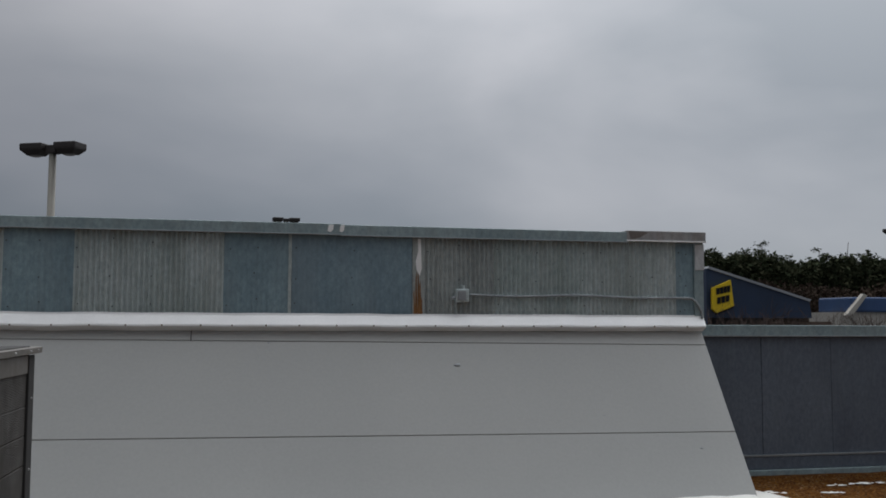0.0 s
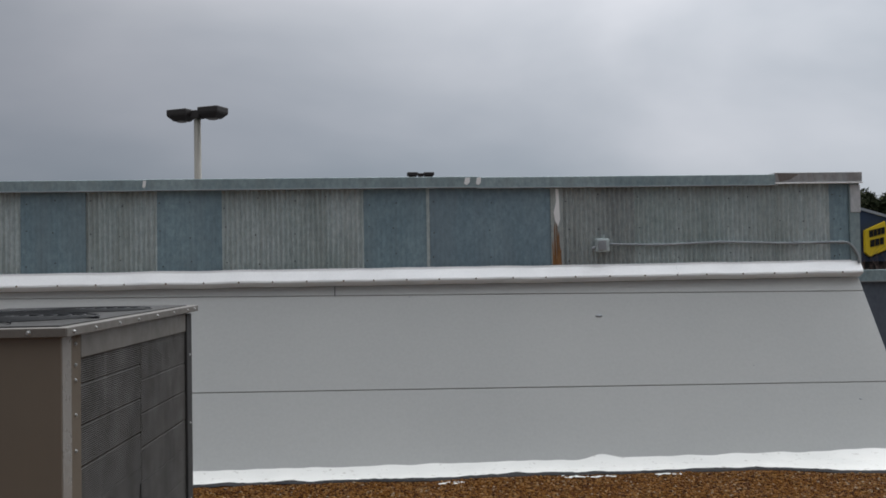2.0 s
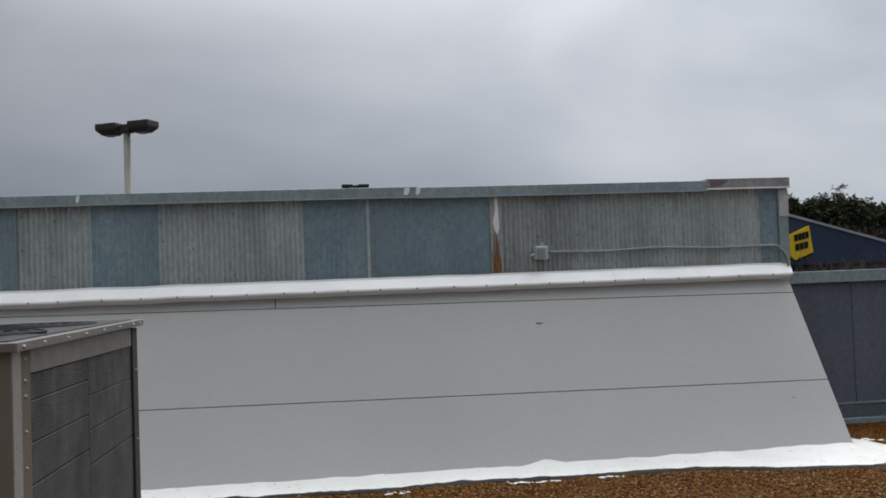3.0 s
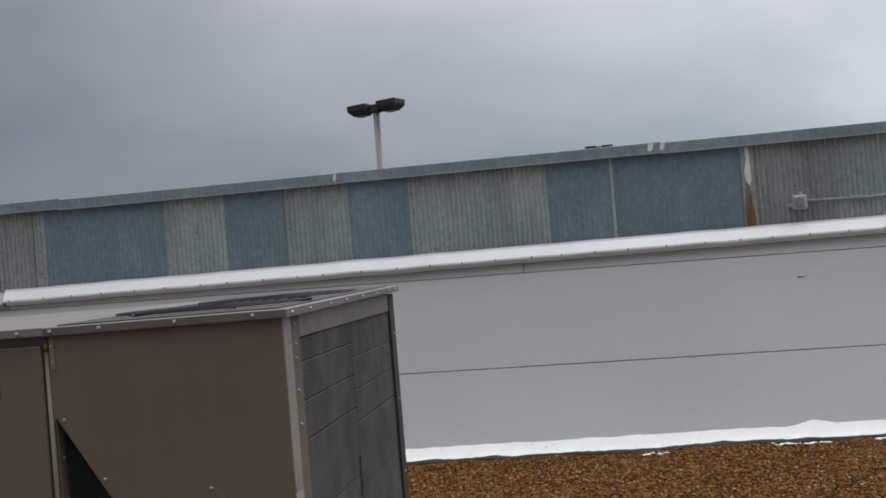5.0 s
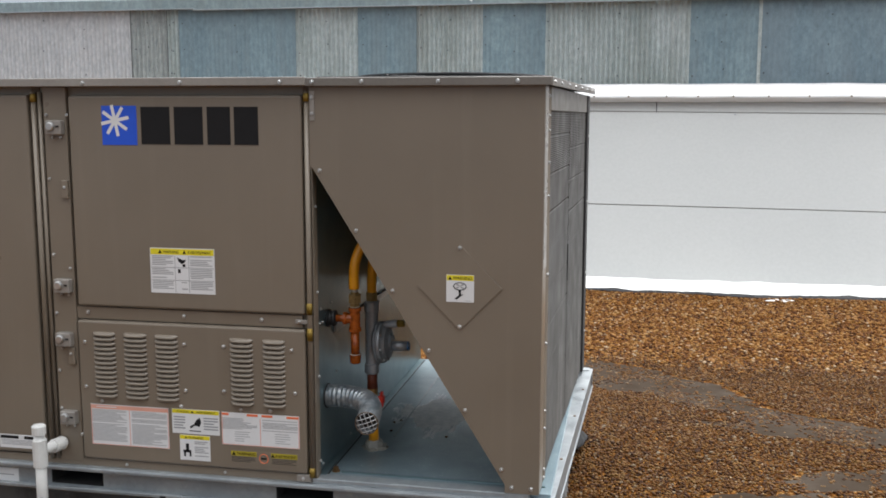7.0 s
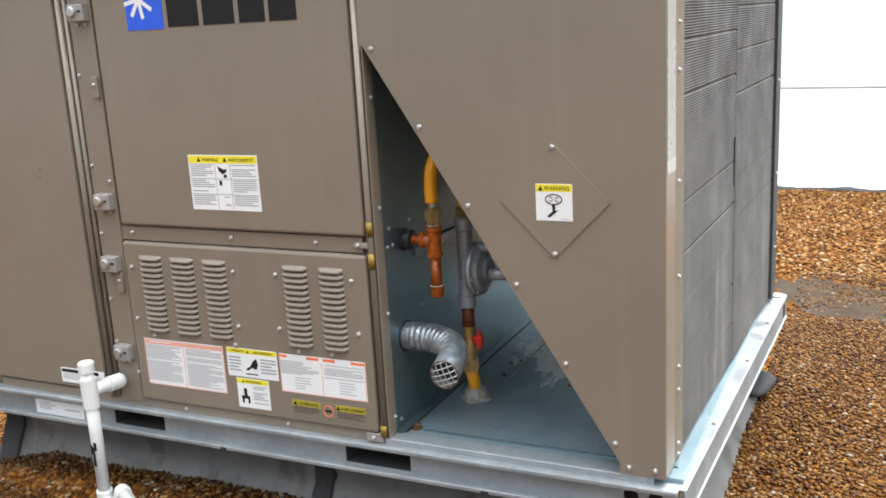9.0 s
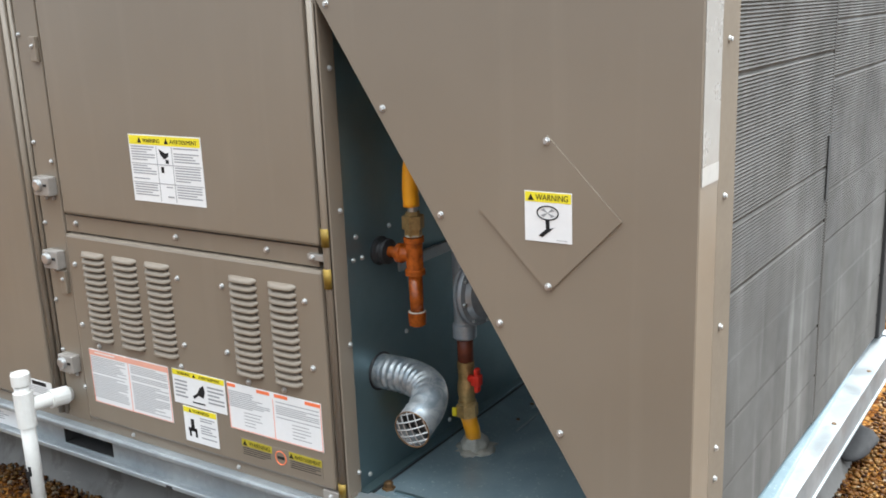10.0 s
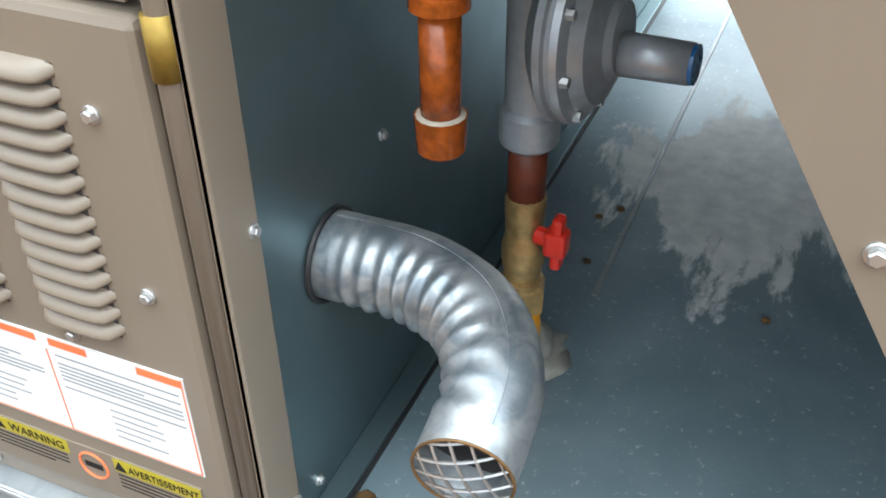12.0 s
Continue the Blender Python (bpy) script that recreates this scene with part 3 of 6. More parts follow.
# rough spots of filler on the boards
for x, z, s in ((2.735, 1.213, 0.028), (5.0, 0.45, 0.014), (0.95, 1.42, 0.01), (4.1, 0.75, 0.008)):
    bm = bmesh.new()
    bmesh.ops.create_icosphere(bm, subdivisions=2, radius=s)
    for v in bm.verts:
        v.co *= 1 + 0.35 * noise.noise(v.co * 60)
    bmesh.ops.scale(bm, vec=(1.3, 0.5, 0.6), verts=bm.verts)
    bmesh.ops.translate(bm, vec=(x, on_slope(z), z), verts=bm.verts)
    part("filler_spot", bm, cast_mat, slope, smooth=True)

def spread(x):
    """How far the coating widens over the roof towards the corner."""
    k = min(1.0, max(0.0, (x - 3.3) / 2.0))
    return 0.42 * k * k * (3 - 2 * k)


# white coating along the foot of the slope, with ragged edges
bm = bmesh.new()
rows = []
N = 520
for i in range(N + 1):
    x = LEFT + (5.84 - LEFT) * i / N
    far = max(0.0, x - END_X)
    top = 0.052 + 0.012 * noise.noise((x * 1.1, 0, 1)) + 0.012 * noise.noise((x * 5, 0, 3)) + 0.03 * math.exp(-((x - 2.55) / 0.12) ** 2)
    foot = 5.23 - spread(x) + 0.03 * noise.noise((x * 0.9, 4, 1)) + 0.05 * noise.noise((x * 6, 9, 1)) + 0.025 * noise.noise((x * 23, 2, 1))
    if far:
        k = min(1.0, far / 0.43)
        foot, top = foot + 0.06 * k, 0.0
        back = 6.18 - 1.35 * max(0.0, (k - 0.42) / 0.58) ** 1.3 + 0.16 * noise.noise((x * 11, 1, 1)) + 0.20 * noise.noise((x * 33, 1, 1))
        prof = [(foot, 0.004), (foot + 0.02, 0.016), ((foot + back) / 2, 0.02), (max(back - 0.02, foot + 0.03), 0.018), (max(back, foot + 0.05), 0.002)]
    else:
        prof = [(foot, 0.004), (foot + 0.015, 0.016), (5.45, 0.02), (on_slope(0.035) - 0.012, 0.045), (on_slope(top) - 0.004, top)]
    rows.append([bm.verts.new((x, y, z + (rise(x, y) if y < 5.5 else 0))) for y, z in prof])
for a, b in zip(rows, rows[1:]):
    for k in range(4):
        bm.faces.new((a[k], b[k], b[k + 1], a[k + 1]))
coat = at_wall(solid("base_flashing", bm, white_mat, "ragged white roof coating along the foot of the slope", "flashing", "structure", smooth=True))
bm = bmesh.new()
rows = []
for i in range(N + 1):
    x = LEFT + (END_X + 0.1 - LEFT) * i / N
    wide = 0.05 + 0.05 * noise.noise((x * 1.7, 3, 8)) + 0.03 * noise.noise((x * 11, 3, 8))
    y = 5.20 - spread(x) - max(0.004, wide)
    rows.append([bm.verts.new((x, yy, zz + rise(x, yy))) for yy, zz in ((y, 0.002), (y + 0.01, 0.010), (5.31 - spread(x), 0.011))])
for a, b in zip(rows, rows[1:]):
    for k in range(2):
        bm.faces.new((a[k], b[k], b[k + 1], a[k + 1]))
part("tar_edge", bm, mastic, coat, "black tar showing along the coating's edge", smooth=True)
FLAKES = random.Random(23)
for px, py, length, turn, count in ((6.9, 6.15, 0.75, 4, 26), (7.7, 6.35, 0.35, 20, 14), (6.35, 5.75, 0.30, -10, 10), (5.75, 5.86, 0.26, -14, 12), (2.3, 5.03, 0.42, 1, 22), (1.2, 5.02, 0.16, 0, 7), (2.95, 5.05, 0.2, 2, 9), (8.4, 6.0, 0.5, -8, 10)):
    bm = bmesh.new()
    for _ in range(count):
        u, v = length * FLAKES.uniform(-0.5, 0.5), FLAKES.gauss(0, 0.022)
        cx, cy = px + u * math.cos(radians(turn)) - v * math.sin(radians(turn)), py + u * math.sin(radians(turn)) + v * math.cos(radians(turn))
        r, lift = FLAKES.uniform(0.006, 0.03) ** 1.0, rise(cx, cy) + 0.017 + FLAKES.uniform(0, 0.004)
        ring = [bm.verts.new((cx + r * FLAKES.uniform(0.5, 2.0) * math.cos(a), cy + r * FLAKES.uniform(0.4, 1.1) * math.sin(a), lift - 0.006)) for a in (2 * math.pi * q / 9 for q in range(9))]
        hub = bm.verts.new((cx, cy, lift))
        for q in range(9):
            bm.faces.new((hub, ring[q], ring[(q + 1) % 9]))
    part("splash", bm, white_mat, coat, "flakes of white coating on the gravel")

# ---- corrugated wall over the slope ----
wall = at_wall(thing("wall_metal", "parapet wall of weathered corrugated steel sheets", "wall", kind="structure"))
part("wall_core", boxes((LEFT, 5.40, WALL_Y + 0.03, WALL_Y + 0.28, -0.2, 2.5)), dark_void, wall)


def corrugated(x0, x1, z0, z1, deep, pitch=0.047, y=WALL_Y, lean=0.0):
    bm = bmesh.new()
    n = max(4, round((x1 - x0) / pitch * 8))
    lo, hi = [], []
    for i in range(n + 1):
        x = x0 + (x1 - x0) * i / n
        d = y - deep * math.cos(2 * math.pi * x / pitch) - 0.003 * noise.noise((x * 2, 0, lean))
        lo.append(bm.verts.new((x, d, z0)))
        hi.append(bm.verts.new((x, d, z1)))
    for i in range(n):
        bm.faces.new((lo[i], lo[i + 1], hi[i + 1], hi[i]))
    r = bmesh.ops.extrude_face_region(bm, geom=bm.faces[:])
    bmesh.ops.translate(bm, vec=(0, 0.002, 0), verts=[g for g in r["geom"] if isinstance(g, bmesh.types.BMVert)])
    bmesh.ops.recalc_face_normals(bm, faces=bm.faces[:])
    return bm


SHEETS = ((-8.6, -7.2, "white"), (-7.2, -6.1, "white"), (-6.1, -5.07, "white"), (-5.06, -4.66, "grey"), (-4.65, -4.535, "light"), (-4.53, -3.285, "blue"), (-3.28, -2.645, "light"), (-2.64, -2.055, "blue"), (-2.05, -1.405, "light"),
          (-1.40, -0.805, "blue"), (-0.80, -0.15, "light"), (-0.145, 0.525, "light"), (0.53, 1.125, "blue"), (1.16, 2.325, "dark"), (2.46, 3.15, "grey"), (3.155, 4.05, "light"), (4.055, 4.56, "light"), (4.565, 5.115, "light"), (5.12, 5.33, "blue"))
LOOK = {"white": (sheet_white, 0.006, "white painted corrugated sheet"), "grey": (sheet_grey, 0.010, "stained grey corrugated sheet"), "light": (sheet_light, 0.010, "pale weathered corrugated sheet"),
        "blue": (sheet_blue, 0.0022, "blue-grey weathered sheet"), "dark": (sheet_dark, 0.0012, "dark slate-grey sheet")}
for k, (x0, x1, kind) in enumerate(SHEETS):
    mat, deep, words = LOOK[kind]
    part("panel", corrugated(x0, x1 + 0.004, 1.625, 2.45, deep, y=WALL_Y - (0.003 if k % 2 else 0.0), lean=k * 3.0), mat, wall, words)
part("seam_strip", boxes((1.128, 1.158, WALL_Y - 0.012, WALL_Y + 0.01, 1.625, 2.44), bevel=0.003), sheet_light, wall, "pale seam strip")
part("seam_strip", boxes((2.33, 2.455, WALL_Y - 0.012, WALL_Y + 0.01, 1.625, 2.44), bevel=0.003), sheet_grey, wall)
RUNS = random.Random(5)
for k, (x, w, top) in enumerate(((2.340, 0.022, 1.93), (2.358, 0.026, 2.10), (2.380, 0.020, 2.14), (2.398, 0.024, 2.02), (2.418, 0.014, 1.86))):
    side_a = [(x + 0.003 * RUNS.random(), 1.63 + (top - 1.63) * q / 7) for q in range(7)]
    side_b = [(x + w * (1 - 0.1 * q) + 0.004 * RUNS.random(), 1.63 + (top - 1.63) * q / 7) for q in range(7)]
    part("rust_run", polygon(side_a + [(x + w * 0.4, top)] + side_b[::-1], WALL_Y - 0.0155 - 0.0006 * k, WALL_Y - 0.010), rust_mat, wall, "orange rust run down the seam")
part("white_patch", polygon([(2.37, 2.12), (2.36, 2.2), (2.385, 2.3), (2.38, 2.42), (2.41, 2.42), (2.415, 2.25), (2.42, 2.13), (2.40, 2.06)], WALL_Y - 0.018, WALL_Y - 0.012), white_steel, wall, "smear of white sealant")
part("corner_trim", boxes((5.325, 5.43, WALL_Y - 0.02, WALL_Y + 0.03, 1.60, 2.45), bevel=0.004), coping_mat, wall)
part("corner_cap", boxes((5.335, 5.437, WALL_Y - 0.026, WALL_Y - 0.01, 2.16, 2.43), bevel=0.004), sheet_white, wall, "bright new corner piece")
part("end_wall", boxes((5.40, 5.425, WALL_Y + 0.03, WALL_Y + 0.3, -0.2, 2.45)), coping_mat, wall)
# nail heads along the sheets
bm = bmesh.new()
for x0, x1, kind in SHEETS:
    for x in (x0 + 0.04, (x0 + x1) / 2):
        for z in (1.78, 2.05, 2.32):
            lathe(bm, (x + random.uniform(-0.02, 0.02), WALL_Y - 0.006, z + random.uniform(-0.05, 0.05)), (0, -1, 0), [(0, 0.007), (0.006, 0.005)], 6)
part("nail_heads", bm, black_rubber, wall)

cope = at_wall(thing("coping", "folded steel coping in lapped lengths", "coping", kind="structure"))
for x0, x1, z0, mat, words in ((LEFT, -4.33, 2.452, coping_mat, ""), (-4.34, -1.50, 2.438, coping_mat, ""), (-1.51, 1.63, 2.432, coping_mat, ""), (1.62, 4.565, 2.436, coping_mat, ""), (4.555, 5.445, 2.442, coping_new, "newer bright coping end")):
    dz = 0.006 * math.sin(x0 * 3)
    part("coping_length", boxes((x0, x1, WALL_Y - 0.055, WALL_Y + 0.33, z0 + dz, z0 + 0.104 + dz), bevel=0.005), mat, cope, words)
    part("drip_edge", boxes((x0, x1, WALL_Y - 0.067, WALL_Y - 0.05, z0 + dz - 0.006, z0 + dz + 0.008), bevel=0.003), white_steel if mat is coping_new else galv_rail, cope)
for x, w in ((1.49, 0.06), (1.605, 0.05), (-1.52, 0.035)):
    part("white_patch", polygon([(x, 2.472), (x + w * 0.2, 2.530), (x + w, 2.533), (x + w * 0.9, 2.484), (x + w * 0.5, 2.46)], WALL_Y - 0.059, WALL_Y - 0.053), white_steel, cope, "dab of white sealant")
part("rust_patch", polygon([(4.60, 2.46), (4.58, 2.545), (4.72, 2.542), (4.80, 2.535), (4.70, 2.48)], WALL_Y - 0.058, WALL_Y - 0.054), plain("brown_stain", (0.19, 0.165, 0.15), 0.6, 0.2, 0.4, 30), cope, "brown stain")

# white drip flashing over the head of the slope
flash = at_wall(thing("white_flashing", "white steel flashing over the head of the slope", "flashing", kind="structure"))
for x0, x1, mat, dz in ((-5.0, -1.9, flash_steel, 0), (-1.9, 1.2, flash_steel, 0.002), (1.2, 3.55, flash_steel, 0.0), (3.55, END_X + 0.01, flash_steel, 0.003), (LEFT, -5.0, sheet_white, -0.02)):
    bm = bmesh.new()
    rows = []
    n = 60
    for i in range(n + 1):
        x = x0 + (x1 - x0) * i / n
        wob = 0.007 * noise.noise((x * 2.5, 3, 0)) + dz
        rows.append([bm.verts.new(p) for p in ((x, WALL_Y - 0.018, 1.695 + wob), (x, WALL_Y - 0.022, 1.676 + wob), (x, on_slope(1.555) - 0.096, 1.588 + wob), (x, on_slope(1.555) - 0.098, 1.572 + wob), (x, on_slope(1.53) - 0.004, 1.53 + wob))])
    for a, b in zip(rows, rows[1:]):
        for k in range(4):
            bm.faces.new((a[k + 1], b[k + 1], b[k], a[k]))
    part("flashing_length", bm, mat, flash, smooth=False)
for k in range(32):
    x = -4.9 + 0.325 * k + random.uniform(-0.04, 0.04)
    ob = screw(flash, x, 1.581, on_slope(1.555) - 0.099, 0, 1.3)
    ob.data = DARK_SCREW

# junction box and conduit
jb = at_wall(thing("junction_box", "small grey electrical junction box on the metal wall", "junction box"))
part("box", boxes((2.755, 2.885, WALL_Y - 0.085, WALL_Y - 0.006, 1.81, 1.94), bevel=0.012), sheet_light, jb)
part("cover", boxes((2.772, 2.850, WALL_Y - 0.100, WALL_Y - 0.085, 1.83, 1.92), bevel=0.004), cast_mat, jb)
part("hub", tube([(2.83, WALL_Y - 0.045, 1.93), (2.83, WALL_Y - 0.045, 1.975)], 0.018, 10), sheet_light, jb)
part("hub", tube([(2.77, WALL_Y - 0.045, 1.86), (2.72, WALL_Y - 0.045, 1.845)], 0.016, 10), cast_mat, jb)
cond = at_wall(thing("conduit", "thin galvanised electrical conduit along the wall", "conduit"))
line = [(2.88, WALL_Y - 0.035, 1.885), (3.4, WALL_Y - 0.03, 1.872), (3.9, WALL_Y - 0.03, 1.888), (4.2, WALL_Y - 0.03, 1.885), (4.7, WALL_Y - 0.03, 1.868), (5.2, WALL_Y - 0.032, 1.872), (5.31, WALL_Y - 0.032, 1.85), (5.385, WALL_Y - 0.034, 1.75), (5.40, WALL_Y - 0.036, 1.665)]
part("pipe", tube(arc(line, 8), 0.013, 10), galv_rail, cond, smooth=True)
for x, z in ((3.35, 1.873), (4.0, 1.888), (4.75, 1.868), (5.22, 1.87)):
    part("coupling", tube([(x - 0.03, WALL_Y - 0.031, z), (x + 0.03, WALL_Y - 0.031, z)], 0.018, 10), galv_rail, cond)

# ---- lower wall beyond the corner ----
low = at_wall(thing("wall_low", "lower parapet wall of dark blue-grey sheet metal", "wall", kind="structure"))
LY = 6.93
part("wall_core", boxes((5.30, 13.2, LY + 0.004, LY + 0.25, -0.2, 1.47)), low_wall_mat, low)
for k in range(9):
    x = 5.45 + k * 0.86
    part("panel", boxes((x, x + 0.855, LY - 0.006 - 0.002 * (k % 2), LY + 0.003, 0.20, 1.475), bevel=0.002), low_wall_mat, low)
part("counter_flashing", boxes((5.30, 13.0, LY - 0.03, LY - 0.008, 0.192, 0.214), bevel=0.003), galv_rail, low)
part("base_strip", boxes((5.30, 13.0, LY - 0.024, LY - 0.004, 0.06, 0.190), bevel=0.003), low_wall_mat, low)
part("foot_strip", boxes((5.30, 13.0, LY - 0.06, LY - 0.004, -0.03, 0.055), bevel=0.006), coping_mat, low)
for x0, x1 in ((5.44, 8.40), (8.41, 11.2), (11.21, 13.2)):
    part("coping_length", boxes((x0, x1, LY - 0.04, LY + 0.29, 1.487, 1.598), bevel=0.005), coping_mat, low)
    part("drip_edge", boxes((x0, x1, LY - 0.05, LY - 0.035, 1.474, 1.490), bevel=0.002), galv_rail, low)
part("end_post", boxes((5.50, 5.58, LY + 0.05, LY + 0.13, 1.598, 1.90), bevel=0.004), seam_mat, low, "pale stub post")

# ---- rooftop machine ----
ac = thing("rooftop_air_conditioner", "large brown packaged rooftop air conditioner on a galvanised base", "air conditioner")


def at_machine(ob):
    """Places the machine and what is fixed to it at true size on the roof."""
    ob.location, ob.scale = (-0.0085, 0, 0.0144), (0.968, 1, 0.988)
    return ob


at_machine(ac)
PZ, TOP = 0.33, 1.483          # base pan, underside of the lid
MID = -0.708                    # galvanised side of the heating bay

body = part("cabinet_body", boxes((UX0, MID - 0.004, 0.022, UY1, 0.318, TOP)), paint, ac)
part("bay_wall", boxes((MID - 0.004, MID, 0.036, UY1, PZ - 0.01, TOP)), galv, ac, "galvanised side wall of the heating bay")
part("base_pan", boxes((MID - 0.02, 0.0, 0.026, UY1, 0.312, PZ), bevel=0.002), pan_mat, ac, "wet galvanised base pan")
part("pan_lip", boxes((MID - 0.01, -0.06, 0.004, 0.05, 0.318, PZ + 0.004), bevel=0.003), galv_rail, ac)
part("pan_rib", boxes((MID + 0.06, -0.02, 0.072, 0.082, PZ, PZ + 0.004), bevel=0.0015), galv, ac)
part("wall_flange", boxes((MID, MID + 0.022, 0.04, UY1 - 0.02, PZ, PZ + 0.006), bevel=0.0015), galv, ac)
part("wall_gap", boxes((MID + 0.022, MID + 0.0265, 0.04, UY1 - 0.02, PZ, PZ + 0.0015)), black_rubber, ac)
part("pan_seam", boxes((-0.572, -0.566, 0.42, UY1 - 0.02, PZ, PZ + 0.0025), bevel=0.001), galv_rail, ac)
# the rear opening's height is made up to set the bay's light
part("back_panel", polygon([(-0.706, TOP), (-0.0, TOP), (-0.0, 0.336), (-0.125, 0.336), (-0.1317, 0.360), (-0.345, 0.695), (-0.70, 0.695)], UY1 - 0.012, UY1), paint, ac, "brown rear panel with a slanted lower edge")
part("wall_stiffener", boxes((MID, MID + 0.008, 0.20, 1.2, 0.733, 0.757), bevel=0.002), galv_rail, ac, "pale stiffening strip")
for y, z in ((0.034, 0.637), (0.036, 0.378), (0.077, 0.354), (0.026, 1.14), (0.03, 0.89), (0.22, 0.604), (0.077, 0.831), (0.066, 0.789), (0.092, 0.788), (0.365, 0.352), (0.18, 0.831)):
    screw(ac, MID if y > 0.04 else -0.7015, z, y, 90, 0.85)

# condenser end: slanted front panel, slanted inner face, coil on the side
EDGE_T, EDGE_B = (-0.70, 1.254), (-0.1317, 0.360)
panel = part("end_panel", polygon([(-0.706, TOP), (-0.0325, TOP), (-0.0325, 0.336), (EDGE_B[0], 0.336), EDGE_B, EDGE_T, (-0.706, 1.258)], 0.0, 0.010), paint, ac, "brown front panel with a slanted lower edge")
fold = bmesh.new()
vs = [fold.verts.new(p) for p in ((EDGE_T[0], 0.010, EDGE_T[1]), (EDGE_B[0], 0.010, EDGE_B[1]), (EDGE_B[0] + 0.02, UY1 - 0.02, EDGE_B[1]), (EDGE_T[0] + 0.02, UY1 - 0.02, EDGE_T[1]))]
fold.faces.new(vs)
r = bmesh.ops.extrude_face_region(fold, geom=fold.faces[:])
bmesh.ops.translate(fold, vec=(0.03, 0, 0.02), verts=[g for g in r["geom"] if isinstance(g, bmesh.types.BMVert)])
bmesh.ops.recalc_face_normals(fold, faces=fold.faces[:])
part("inner_coil", fold, galv, ac, "galvanised slanted underside")
for k in range(6):
    t = k / 5
    screw(ac, -0.678 + 0.536 * t, 1.246 - 0.843 * t)
for x, z in ((-0.112, 0.352), (-0.055, 0.352), (-0.266, 1.037), (-0.266, 0.813)):
    screw(ac, x, z, -0.0032 if x == -0.266 else 0.0)
# diamond hatch
hatch = part("diamond_hatch", polygon([(-0.266, 0.804), (-0.145, 0.925), (-0.266, 1.046), (-0.387, 0.925)], -0.0032, 0.0), paint, ac)

# the coil side stands a little out of square
SIDE_X, SKEW = -0.0315, 0.037
SIDE = pose(SIDE_X, 0, 0, 0, 0, -math.degrees(math.atan(SKEW)))


def sided(bm):
    """Turns a piece built against a plane at x = 0 onto the coil side."""
    bmesh.ops.transform(bm, matrix=SIDE, verts=bm.verts)
    return bm


def side_screw(y, z, out=0.0, size=0.85):
    screw(ac, SIDE_X + SKEW * y + out, z, y, 90, size)


# folded edge of the front panel with the film left on it, then the corner posts
part("panel_return", sided(boxes((-0.014, 0.0, 0.001, 0.074, 0.337, TOP), bevel=0.0025)), paint, ac, "folded edge of the front panel")
part("protective_film", sided(boxes((0.0002, 0.0012, 0.005, 0.070, 1.008, TOP - 0.004))), film_mat, ac, "pale strip of protective film")
part("film_end", sided(boxes((0.0002, 0.0016, 0.005, 0.070, 0.982, 1.008))), film_end_mat, ac, "whitened end of the film")
part("corner_post", sided(boxes((-0.02, -0.0015, 0.075, 0.152, 0.337, TOP), bevel=0.003)), post_mat, ac)
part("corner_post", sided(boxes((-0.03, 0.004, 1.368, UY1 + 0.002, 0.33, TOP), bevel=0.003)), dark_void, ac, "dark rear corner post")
for z in (1.455, 1.40, 1.36, 1.27, 1.176, 0.952, 0.751, 0.551, 0.498, 0.374, 0.349):
    side_screw(0.105, z, -0.001)
for z in (1.32, 1.05, 0.75, 0.5):
    side_screw(1.41, z, 0.004, 0.8)


def fins(y0, y1, z0, z1, shift):
    """A face of fine horizontal fins, with a groove between the rows of coil guards."""
    bm = bmesh.new()
    n = round((z1 - z0) / 0.0029)
    rows = []
    for i in range(n + 1):
        z = z0 + (z1 - z0) * i / n
        near = abs(((z + shift) / 0.112 + 0.5) % 1.0 - 0.5) * 0.112
        x = -0.006 + (0.0012 if i % 2 else -0.0010)
        if near < 0.0021:
            x = -0.0085
        rows.append([bm.verts.new((x + 0.0012 * noise.noise((y * 3, z * 3, shift)), y, z)) for y in [y0 + (y1 - y0) * k / 6 for k in range(7)]])
    for a, b in zip(rows, rows[1:]):
        for k in range(6):
            bm.faces.new((a[k], a[k + 1], b[k + 1], b[k]))
    return bm


part("coil_guard", sided(fins(0.150, 0.735, 0.335, 1.415, 0.0)), coil_mat, ac, "dusty finned coil face")
part("coil_guard", sided(fins(0.745, 1.368, 0.335, 1.415, 0.052)), coil_mat, ac, "dusty finned coil face")
part("coil_seam", sided(boxes((-0.012, -0.0058, 0.735, 0.745, 0.335, 1.415))), coil_mat, ac)
part("coil_header", sided(boxes((-0.02, -0.001, 0.152, 1.368, 1.415, TOP), bevel=0.002)), lid_mat, ac)
part("bent_fin_dent", sided(boxes((-0.0045, -0.0025, 0.72, 0.738, 0.83, 0.96), bevel=0.001)), dark_void, ac, "dark dent in the fins")

# lid
def lid_sheet(x0, x1, y0, y1, z0, z1):
    """A lid whose edge over the coil follows that side."""
    b = boxes((x0, x1, y0, y1, z0, z1), bevel=0.003)
    for v in b.verts:
        if v.co.x > x1 - 0.01:
            v.co.x += SIDE_X + SKEW * v.co.y
        v.co.z += 0.007 * max(0.0, v.co.y)
    return b


